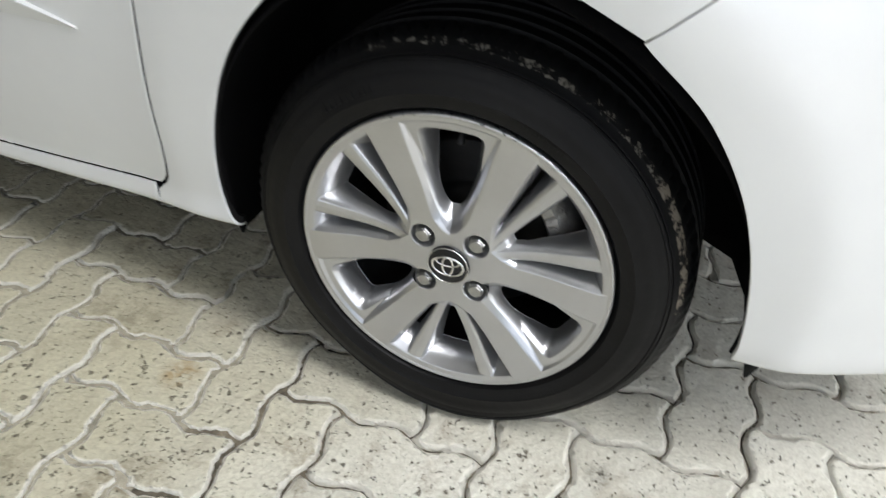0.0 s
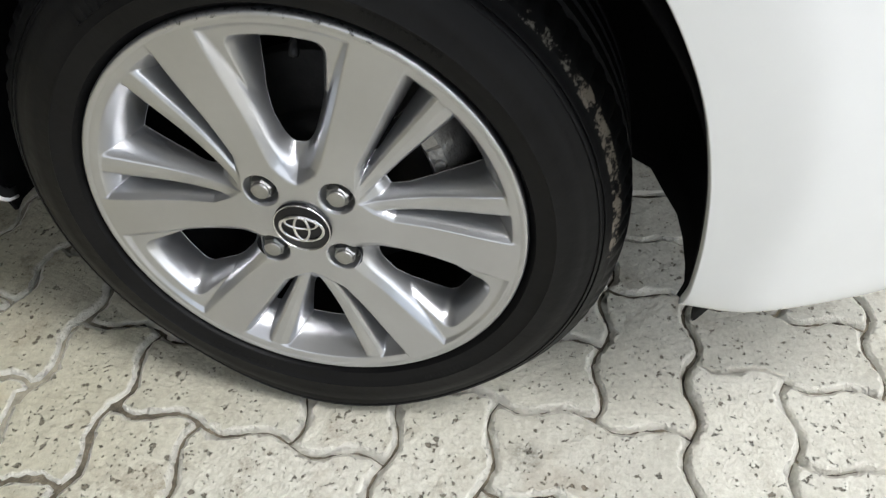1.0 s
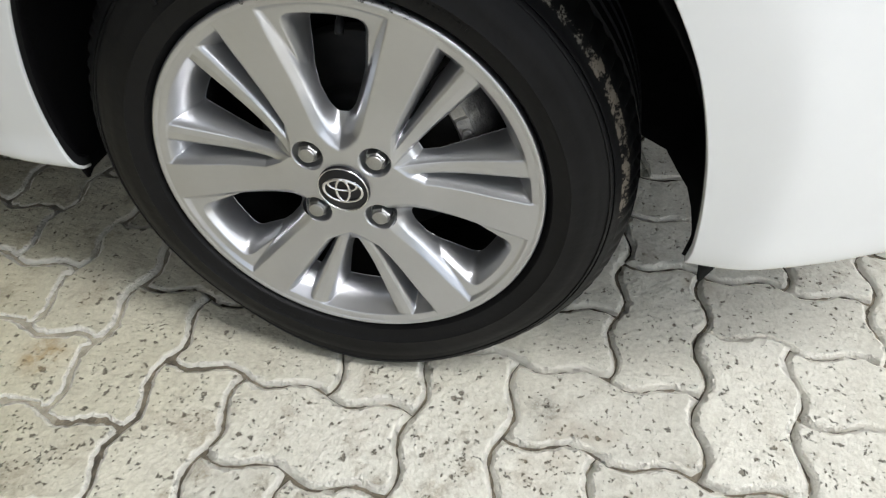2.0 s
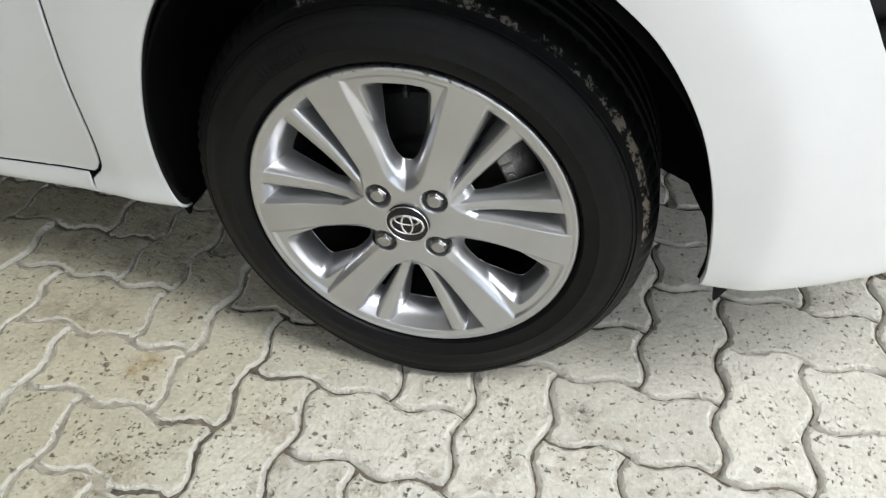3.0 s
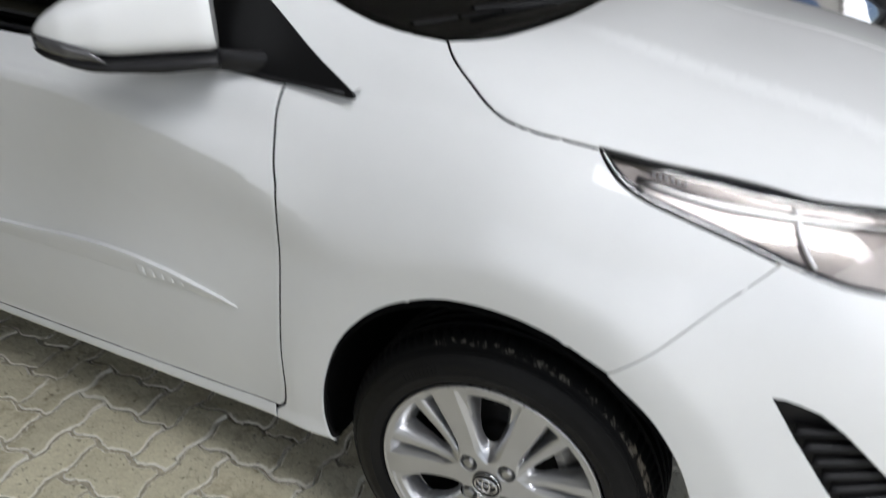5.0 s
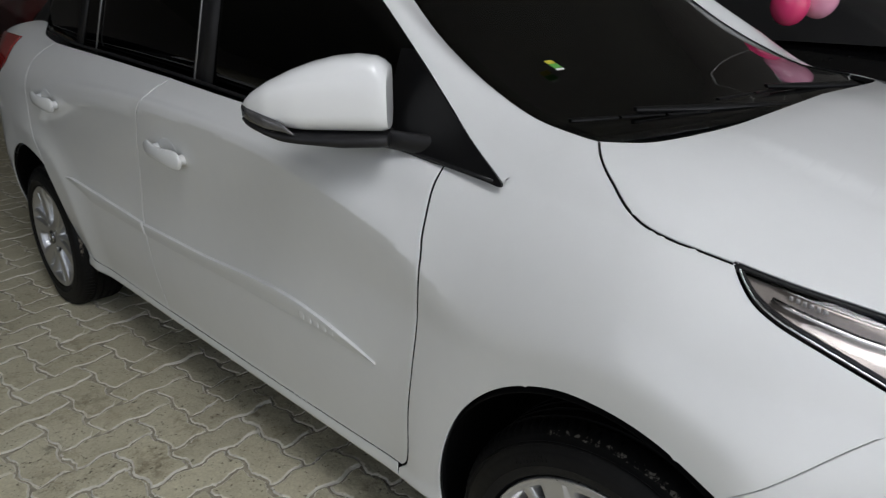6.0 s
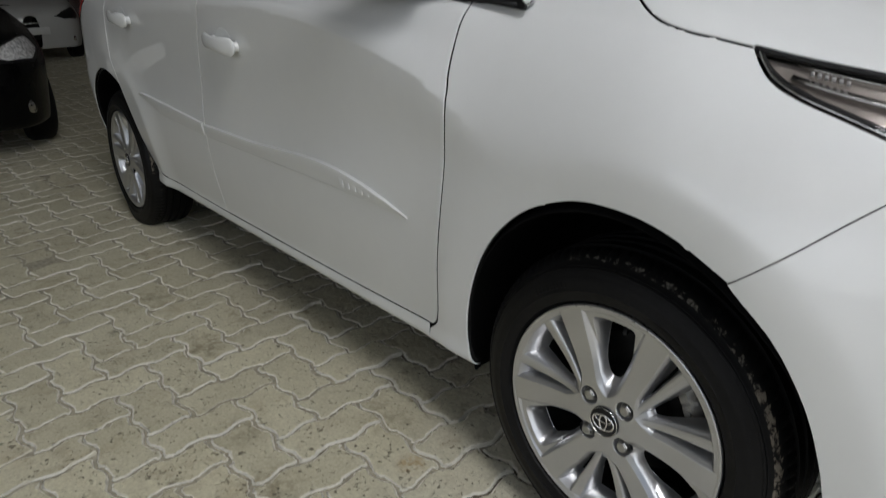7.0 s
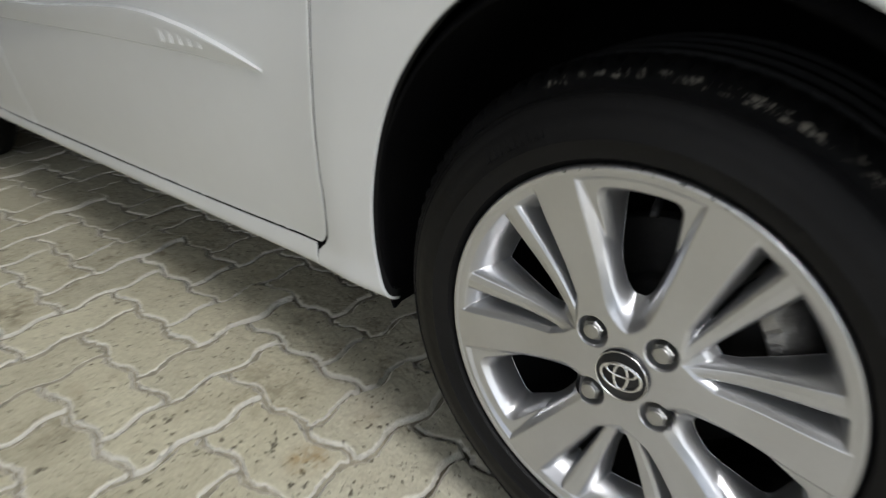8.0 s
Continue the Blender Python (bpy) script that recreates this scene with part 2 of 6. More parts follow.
SLOPE[0], SLOPE[-1] = _d[0], _d[-1]
SLOPE[1:-1] = np.where(_d[:-1] * _d[1:] > 0, 2 * _d[:-1] * _d[1:] / (_d[:-1] + _d[1:] + 1e-12), 0)
AXLES = (0.0, -2.55)


def skin(x, s):
    """Places on the outer surface for arrays of x and section parameter s (0 sill, 8 belt, 11 centre line)."""
    x, s = np.atleast_1d(np.asarray(x, float)), np.atleast_1d(np.asarray(s, float))
    x = np.clip(x, SX[0], SX[-1])
    i = np.clip(np.searchsorted(SX, x) - 1, 0, len(SX) - 2)
    h = SX[i + 1] - SX[i]
    t = ((x - SX[i]) / h)[:, None, None]
    h = h[:, None, None]
    sec = (2 * t ** 3 - 3 * t ** 2 + 1) * ST[i] + (t ** 3 - 2 * t ** 2 + t) * h * SLOPE[i] + (3 * t ** 2 - 2 * t ** 3) * ST[i + 1] + (t ** 3 - t ** 2) * h * SLOPE[i + 1]
    s = np.clip(s, 0, 11)
    k = np.clip(s.astype(int), 0, 10)
    u = (s - k)[:, None]
    n = np.arange(len(x))
    p1, p2 = sec[n, k], sec[n, k + 1]
    p0 = np.where((k > 0)[:, None], sec[n, np.maximum(k - 1, 0)], 2 * p1 - p2)
    p3 = np.where((k < 10)[:, None], sec[n, np.minimum(k + 2, 11)], np.stack([2 * MID - p1[:, 0], p1[:, 1]], 1))
    yz = 0.5 * (2 * p1 + (p2 - p0) * u + (2 * p0 - 5 * p1 + 4 * p2 - p3) * u ** 2 + (3 * p1 - p0 - 3 * p2 + p3) * u ** 3)
    y, z = yz[:, 0].copy(), yz[:, 1]
    for ax in AXLES:
        d = np.hypot(x - ax, (z - 0.285) * 0.98)
        c = 0.412 + 0.034 * np.clip((z - 0.285) / 0.36, 0, 1)
        past = 0.5 * (d - c + np.sqrt((d - c) ** 2 + 0.012 ** 2))
        y -= (0.0080 + 0.0055 * np.clip((x - ax + 0.1) / 0.2, 0, 1)) * (1 - np.clip(past / 0.14, 0, 1)) ** 2 * np.clip(1 - (past - d + c) / 0.16, 0, 1)
    # character line along the doors, fading out on the fender
    zc = np.interp(-x, (0.30, 0.37, 0.48, 0.63, 0.74, 0.92, 1.13, 1.44, 1.87, 2.4), (0.74, 0.783, 0.829, 0.866, 0.882, 0.911, 0.929, 0.927, 0.909, 0.89))
    fade = np.clip((-x - 0.28) / 0.16, 0, 1) * np.clip((2.6 + x) / 0.3, 0, 1)
    y += -0.0045 * fade * np.exp(-np.abs(z - zc) / np.where(z > zc, 0.030, 0.022))
    # shoulder line of the fender, from the mirror panel towards the headlight
    zs = np.interp(x, (-0.30, -0.15, 0.0, 0.15), (0.938, 0.925, 0.905, 0.875))
    y -= 0.0026 * np.clip((x + 0.34) / 0.10, 0, 1) * np.clip((0.14 - x) / 0.15, 0, 1) * np.exp(-np.abs(z - zs) / 0.022)
    # raised middle of the hood, with a soft step along each side
    step = np.clip((y - (0.345 - 0.04 * x)) / 0.045, 0, 1)
    z = z + 0.0075 * step * step * (3 - 2 * step) * np.clip((x + 0.04) / 0.20, 0, 1) * np.clip((0.70 - x) / 0.2, 0, 1) * np.clip((s - 8.9) / 0.4, 0, 1)
    # flatter crown across the back of the hood
    flat = np.clip((s - 9.5) / 1.3, 0, 1)
    z = z - 0.018 * flat * flat * (3 - 2 * flat) * np.clip((0.70 - x) / 0.5, 0, 1)
    return np.stack([x, y, z], 1)


_S = np.linspace(0, 11, 441)


def at_z(x, z):
    """Section parameter where the surface at x first reaches the height z."""
    zs = skin(np.full(441, x), _S)[:, 2]
    k = int(np.argmax(zs >= z)) if zs.max() >= z else 440
    return float(_S[k]) if k == 0 else float(np.interp(z, zs[k - 1:k + 1], _S[k - 1:k + 1]))


def side(pts, step=0.012, smooth=True):
    """A curve on the car's side through points (x, z), in surface parameters."""
    c = spline(pts, step) if smooth else pts
    return [(x, at_z(x, z)) for x, z in c]


VS = 0.09


def panel(name, loop, parent, mat, flip=False, holes=(), label="", gap=0.0030, sink=0.0, skirt=0.014, gx=0.016, gs=0.16, both=False, dark=True, lip=0.0026):
    """A body panel over a closed loop in (x, s): the surface, a rounded edge and a flange turned in."""
    loops = []
    for l in (loop, *holes):
        q = []
        for p in l:
            if not q or abs(p[0] - q[-1][0]) + abs(p[1] - q[-1][1]) * VS > 0.003:
                q.append(p)
        if abs(q[0][0] - q[-1][0]) + abs(q[0][1] - q[-1][1]) * VS < 0.003:
            q.pop()
        # no edge longer than 16 mm
        r = []
        for a, b in zip(q, q[1:] + q[:1]):
            n = max(1, math.ceil(math.hypot(a[0] - b[0], (a[1] - b[1]) * VS) / 0.016))
            r += [(a[0] + (b[0] - a[0]) * k / n, a[1] + (b[1] - a[1]) * k / n) for k in range(n)]
        loops.append([(x, s * VS) for x, s in r])
    xs, ss = [p[0] for p in loops[0]], [p[1] for p in loops[0]]
    grid = [(x, s) for x in np.arange(min(xs), max(xs), gx) for s in np.arange(min(ss), max(ss), gs * VS)]
    grid = [(x + 0.0013 * (k % 3), s + 0.0009 * (k % 2)) for k, (x, s) in enumerate(grid)]
    v2, tris, rims = triangulate(loops[0], loops[1:], grid)
    X, S = np.array([p[0] for p in v2]), np.array([p[1] / VS for p in v2])
    P = skin(X, S)
    e = 2e-3
    N = np.cross(skin(X + e, S) - skin(X - e, S), skin(X, S + 5 * e) - skin(X, S - 5 * e))
    if both:
        N[np.abs(P[:, 1] - MID) < 1e-3, 1] = 0
    N /= np.linalg.norm(N, axis=1)[:, None] + 1e-12
    P = P - N * sink
    bm = bmesh.new()
    for k, rim in enumerate(rims):
        area = sum(loops[k][i][0] * loops[k][(i + 1) % len(rim)][1] - loops[k][(i + 1) % len(rim)][0] * loops[k][i][1] for i in range(len(rim)))
        sign = (1 if area > 0 else -1) * (1 if k == 0 else -1)
        c = P[rim]
        T = np.roll(c, -1, 0) - np.roll(c, 1, 0)
        T /= np.linalg.norm(T, axis=1)[:, None] + 1e-12
        out = np.cross(T, N[rim]) * sign
        on_mid = np.abs(c[:, 1] - MID) < 1e-3
        out[on_mid] = 0
        P[rim] = c - out * gap
        rims[k] = (rim, out, sign, on_mid)
    V = [bm.verts.new(p) for p in P]
    normals = [tuple(n) for n in N]
    for t in tris:
        a, b, c = (P[i] for i in t)
        n = np.cross(b - a, c - a)
        bm.faces.new([V[i] for i in (t if np.dot(n, N[t[0]]) > 0 else t[::-1])])
    for rim, out, sign, on_mid in rims:
        c, n = P[rim], N[rim]
        rings = []
        for push, deep, tilt in ((0, 0, 0.25), (0.0009, 0.0011, 0.8), (0.0011, lip, 1.0), (0.0011, skirt, 1.0)):
            rings.append([bm.verts.new(p) for p in c + out * push - n * deep])
            normals += [tuple(q) for q in n * (1 - tilt) + out * tilt]
        m = len(rim)
        for k, (a, b) in enumerate(zip(rings, rings[1:])):
            for i in range(m):
                j = (i + 1) % m
                if on_mid[i] and on_mid[j]:
                    continue
                q = (a[i], a[j], b[j], b[i])
                # deep part of the flange is dark: the seam's shade put into its colour
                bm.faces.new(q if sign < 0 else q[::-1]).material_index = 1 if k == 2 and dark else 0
    if both:
        keep = bm.verts[:]
        old = bm.faces[:]
        m = {}
        for v, q in zip(keep, normals[:]):
            if abs(v.co.y - MID) < 1.5e-3:
                m[v] = v
            else:
                m[v] = bm.verts.new((v.co.x, 2 * MID - v.co.y, v.co.z))
                normals.append((q[0], -q[1], q[2]))
        for f in old:
            bm.faces.new([m[v] for v in f.verts][::-1]).material_index = f.material_index
    if flip:
        for v in bm.verts:
            v.co.y = 2 * MID - v.co.y
        bmesh.ops.reverse_faces(bm, faces=bm.faces[:])
        normals = [(a, -b, c) for a, b, c in normals]
    ob = part(name, bm, mat, parent, label)
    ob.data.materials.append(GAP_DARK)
    ob.data.normals_split_custom_set_from_vertices(normals)
    return ob



# ---- the white car ----
car = thing("car", pose(0, 0, 0), "white five-door hatchback with silver alloy wheels parked on the pavers", "car")

# seams, as points (x, z) on the side
ARCH = [(-0.335, 0.247), (-0.349, 0.30), (-0.333, 0.395), (-0.292, 0.495), (-0.238, 0.568), (-0.165, 0.627), (-0.070, 0.665), (0.02, 0.672), (0.105, 0.658), (0.20, 0.617), (0.263, 0.557), (0.309, 0.479), (0.335, 0.400), (0.348, 0.325), (0.352, 0.26), (0.348, 0.232)]
ARCH_BACK, ARCH_FRONT = ARCH[:10], ARCH[9:]
NOSE_SEAM = [(0.20, 0.615), (0.262, 0.668), (0.325, 0.728), (0.385, 0.779)]
DOOR_SEAM = [(-0.396, 0.950), (-0.394, 0.911), (-0.381, 0.838), (-0.372, 0.784), (-0.386, 0.689), (-0.404, 0.570), (-0.424, 0.455), (-0.436, 0.36), (-0.450, 0.308), (-0.468, 0.290)]
HOOD_SEAM = [(0.127, 0.900), (0.080, 0.909), (0.035, 0.917), (-0.010, 0.929), (-0.045, 0.946), (-0.075, 0.965), (-0.115, 0.987), (-0.158, 1.011)]
MID_SEAM = [(-1.43, 1.008), (-1.478, 0.92), (-1.545, 0.78), (-1.586, 0.64), (-1.594, 0.54), (-1.588, 0.42), (-1.57, 0.278)]
TAIL_SEAM = [(-2.33, 1.047), (-2.43, 0.97), (-2.425, 0.85), (-2.40, 0.70), (-2.335, 0.53), (-2.27, 0.40), (-2.19, 0.315), (-2.10, 0.285)]
BELT = [(-0.396, 0.950), (-0.60, 0.966), (-1.0, 0.984), (-1.43, 1.008), (-1.9, 1.030), (-2.33, 1.047)]
LAMP_LOW = [(0.127, 8.5), (0.147, 8.15), (0.170, 7.92), (0.205, 7.76), (0.26, 7.60), (0.32, 7.38), (0.385, 7.1), (0.486, 6.76), (0.60, 6.75), (0.72, 7.9)]
LAMP_TOP = [(0.127, 8.5), (0.20, 8.65), (0.28, 8.78), (0.35, 8.79), (0.41, 8.70), (0.50, 8.68), (0.60, 8.75), (0.72, 8.9)]
COWL_EDGE = [(-0.158, at_z(-0.158, 1.011)), (-0.09, 9.45), (-0.045, 9.95), (-0.032, 10.5), (-0.028, 11.0)]


def rev(c):
    return list(reversed(c))


def fender(flip):
    back = side(ARCH_BACK)
    tri = side([(-0.271, 0.944), (-0.396, 0.950)], smooth=False)
    top = [(-0.158, at_z(-0.158, 1.011)), (-0.190, 8.84), (-0.235, 8.44), (-0.262, at_z(-0.262, 0.957)), (-0.271, at_z(-0.271, 0.944))]
    low = side([(-0.468, 0.290), (-0.480, 0.280), (-0.486, 0.250)], smooth=False) + [(-0.486, 0.75), (-0.338, 0.75)]
    return panel("fender", back + side(NOSE_SEAM) + rev(spline(LAMP_LOW[:7])) + side(HOOD_SEAM) + spline(top) + tri + side(DOOR_SEAM) + low,
                 car, PAINT, flip, gx=0.009, gs=0.085, gap=0.0033, lip=0.004)


def split_at(curve, x):
    return [p for p in curve if p[0] >= x], [p for p in curve if p[0] <= x]


def doors(flip):
    fwd, aft = split_at(BELT, -1.43)
    bottom = [(-0.468, 0.290), (-0.60, 0.2855), (-0.75, 0.2825), (-1.1, 0.2795), (-1.57, 0.278)]
    d1 = panel("front_door", side(DOOR_SEAM) + side(bottom, 0.05) + rev(side(MID_SEAM)) + rev(side(fwd, 0.03)), car, PAINT, flip, gap=0.0040, gs=0.16 if flip else 0.075)
    bottom2 = [(-1.57, 0.278), (-1.8, 0.280), (-2.10, 0.285)]
    d2 = panel("rear_door", side(MID_SEAM) + side(bottom2, 0.05) + rev(side(TAIL_SEAM)) + rev(side(aft, 0.03)), car, PAINT, flip)
    sill_top = [(-0.4832, 0.2885), (-0.60, 0.2850), (-0.75, 0.2820), (-1.1, 0.2790), (-1.57, 0.2775), (-1.8, 0.2795), (-2.10, 0.2845), (-2.17, 0.297), (-2.19, 0.312)]
    panel("sill", side(sill_top, 0.04) + side([(-2.19, 0.31), (-2.205, 0.265)], smooth=False) + [(-2.205, 0.6), (-0.4832, 0.6)], car, PAINT, flip, gap=0.0016)
    return d1, d2


REAR_ARCH = [(-2.55 + 0.357 * math.cos(radians(a)), 0.29 + 0.372 * math.sin(radians(a))) for a in range(-6, 187, 8)]


def quarter(flip):
    arch = side(REAR_ARCH)
    rear = side([(-2.905, 0.248), (-3.02, 0.27)], smooth=False) + [(-3.10, 0.9), (-3.16, 2.5), (-3.17, 4.5), (-3.15, 6.2), (-3.12, 7.2), (-3.02, 8.0)]
    top = side([(-2.98, 1.06), (-2.78, 1.098), (-2.64, 1.098), (-2.48, 1.064), (-2.33, 1.047)], 0.04)
    panel("quarter_panel", side([(-2.19, 0.315), (-2.205, 0.27), (-2.203, 0.245)], smooth=False) + arch + rear + top + side(TAIL_SEAM[:-1]), car, PAINT, flip)
    lens = [(-2.66, 7.95), (-2.72, 6.9), (-2.86, 6.2), (-3.10, 5.9), (-3.14, 7.6), (-2.98, 8.0)]
    panel("tail_lamp", lens, car, RED_LENS, flip, sink=-0.006, label="red tail lamp lens")


def nose():
    low = [(0.348, at_z(0.348, 0.232)), (0.42, 1.0), (0.55, 1.0), (0.70, 1.0), (0.80, 1.0), (0.8199, 1.05), (0.82, 11.0)]
    up = [(0.765, 10.6), (0.74, 9.6), (0.72, 8.9), (0.72, 7.9)]
    grille = side([(0.408, 0.610), (0.425, 0.608), (0.447, 0.600), (0.472, 0.588), (0.505, 0.558), (0.540, 0.517), (0.574, 0.473), (0.612, 0.415), (0.628, 0.35), (0.595, 0.325), (0.552, 0.368), (0.525, 0.412), (0.498, 0.458), (0.449, 0.541)], smooth=False)
    return panel("front_bumper", side(ARCH_FRONT) + low + up + [p for p in rev(spline(LAMP_LOW)) if p[0] >= 0.385] + rev(side(NOSE_SEAM)),
                 car, PAINT, both=True, holes=(grille,), gx=0.012, gs=0.12, gap=0.0002, lip=0.009, label="white front bumper"), grille


def hood():
    front = [(0.72, 8.9), (0.74, 9.6), (0.765, 10.6), (0.772, 11.0)]
    return panel("hood", spline(LAMP_TOP) + spline(front) + rev(spline(COWL_EDGE)) + rev(side(HOOD_SEAM)), car, PAINT, both=True, gap=0.0028, gs=0.06, label="white hood")


for flip in (False, True):
    fender(flip)
    doors(flip)
    quarter(flip)
bumper, GRILLE = nose()
hood()


def ribbon(name, rows, mat, parent, thick=0.02, flip=False, label="", close=False):
    """A shell between rows of points, with thickness."""
    bm = bmesh.new()
    loft(bm, rows, close)
    if flip:
        for v in bm.verts:
            v.co.y = 2 * MID - v.co.y
    bmesh.ops.recalc_face_normals(bm, faces=bm.faces[:])
    ob = part(name, bm, mat, parent, label)
    so = ob.modifiers.new("solid", "SOLIDIFY")
    so.thickness, so.offset = thick, 0
    return ob


PLATE_WHITE = material("white_plastic", (0.82, 0.82, 0.82), 0.4)


# headlights: lens over a reflector bowl with a dark bezel
LAMP_CHROME = material("lamp_chrome", (0.70, 0.69, 0.67), 0.22, metal=1.0, vary=0.05, scale=40)
LAMP_PRINT = material("lamp_print", (0.45, 0.45, 0.45), 0.5)


def headlight(flip):
    loop = spline(LAMP_TOP) + rev(spline(LAMP_LOW))
    pane = panel("headlight_lens", loop, car, LENS, flip, gap=0.004, sink=0.001, skirt=0.006, label="clear headlight lens")
    pane.visible_shadow = False
    panel("headlight_bowl", loop, car, LAMP_GREY, flip, gap=0.006, sink=0.013, skirt=0.002, dark=False, label="taupe headlight reflector")
    for curve, near, far, m, y, lab in ((LAMP_LOW, 0.010, 0.032, CHROME, 0.004, "chrome strip under the lens"), (LAMP_LOW, 0.034, 0.105, BLACK, 0.005, "black lamp edge"), (LAMP_TOP, -0.04, -0.15, BLACK, 0.003, "black lamp edge")):
        pts = spline(curve, 0.02)
        e = skin([p[0] for p in pts], [p[1] + near for p in pts])
        f = skin([p[0] for p in pts], [p[1] + far for p in pts])
        e[:, 1] += y
        f[:, 1] += y + 0.002
        ribbon("headlight_bezel", [list(map(tuple, e)), list(map(tuple, f))], m, car, 0.004, flip, lab)
    # light guide and a ridge across the bowl
    for name, mat, up, low, deep, lab in (("light_guide", LAMP_CHROME, (8.10, 8.00, 8.12), (8.02, 7.90, 8.00), 0.010, "pale light guide strip"),
                                          ("reflector_ridge", LAMP_CHROME, (8.36, 8.44, 8.40), (8.345, 8.415, 8.37), 0.011, "pale reflector ridge")):
        xs = np.linspace(0.185, 0.70, 24)
        g = skin(xs, np.interp(xs, (0.185, 0.3, 0.7), up))
        h = skin(xs, np.interp(xs, (0.185, 0.3, 0.7), low))
        g[:, 1] += deep
        h[:, 1] += deep - 0.002
        ribbon(name, [list(map(tuple, g)), list(map(tuple, h))], mat, car, 0.003, flip, lab)
    # white daylight strip that rises through the lamp
    rows = []
    for t in np.linspace(0, 1, 10):
        x, q = 0.385 + 0.040 * t ** 0.6 - 0.045 * t * (1 - t), 7.05 + 1.15 * (1 - t)
        p = skin(x, q)[0]
        rows.append([(p[0] - 0.003, p[1] + 0.012, p[2]), (p[0], p[1] + 0.008, p[2]), (p[0] + 0.003, p[1] + 0.012, p[2])])
    ribbon("daylight_strip", rows, PLATE_WHITE, car, 0.003, flip, "white daytime light strip")
    for k in range(6):
        p = skin(0.205 + 0.0085 * k, 8.25)[0]
        bm = bmesh.new()
        y = p[1] + 0.010
        y = 2 * MID - y if flip else y
        box(bm, (p[0] - 0.0024, y - 0.0006, p[2] - 0.0030), (p[0] + 0.0024, y + 0.0006, p[2] + 0.0030))
        part("letter_bar", bm, LAMP_PRINT, car, "small pale lettering bar")


for flip in (False, True):
    headlight(flip)


# fog lamp recess: black back plate with slats
def fog_recess(flip):
    big = [(x, s) for x, s in GRILLE]
    panel("bumper_grille", big, car, BLACK, flip, gap=-0.004, sink=0.030, skirt=-0.022, label="black bumper grille recess")
    for k in range(7):
        z = 0.385 + k * 0.027
        xs = np.linspace(0.545 - (z - 0.378) * 0.59, 0.620 - (z - 0.39) * 0.60, 8)
        if xs[-1] - xs[0] < 0.03:
            continue
        p = np.array([skin(x, at_z(x, z))[0] for x in xs])
        rows = [[(a, b + 0.024, c + 0.006) for a, b, c in p], [(a, b + 0.008, c) for a, b, c in p], [(a, b + 0.024, c - 0.004) for a, b, c in p]]
        ribbon("grille_slat", rows, BLACK, car, 0.003, flip)


for flip in (False, True):
    fog_recess(flip)


# greenhouse
SIGNAL_TRIM = material("satin_trim", (0.35, 0.35, 0.35), 0.3, metal=0.6)


def glass_y(z, x):
    return 0.052 + (z - 0.955) * 0.36 + max(0, -x - 2.2) * 0.10


SILL_LINE = spline([(-0.271, 0.945), (-0.388, 0.953), (-0.60, 0.968), (-1.0, 0.986), (-1.44, 1.011), (-1.9, 1.032), (-2.30, 1.048), (-2.62, 1.07)], 0.05)
RAIL = spline([(-0.258, 0.945), (-0.325, 0.990), (-0.393, 1.040), (-0.453, 1.083), (-0.550, 1.150), (-0.74, 1.272), (-0.95, 1.375), (-1.3, 1.437), (-1.8, 1.43), (-2.25, 1.375), (-2.62, 1.22), (-2.66, 1.10)], 0.04)


def resample(line, n):
    d = np.concatenate([[0], np.cumsum([math.dist(a, b) for a, b in zip(line, line[1:])])])
    return [tuple(np.interp(t, d, [p[i] for p in line]) for i in range(len(line[0]))) for t in np.linspace(0, d[-1], n)]


SCREEN_EDGE = [(-0.158, 0.174, 1.010), (-0.29, 0.186, 1.027), (-0.40, 0.192, 1.068), (-0.50, 0.205, 1.116), (-0.60, 0.221, 1.175), (-0.82, 0.270, 1.325), (-1.02, 0.31, 1.43)]


SAIL_BLACK = material("satin_black_panel", (0.005, 0.005, 0.0055), 0.35, spec=0.25, vary=0.1, scale=15)


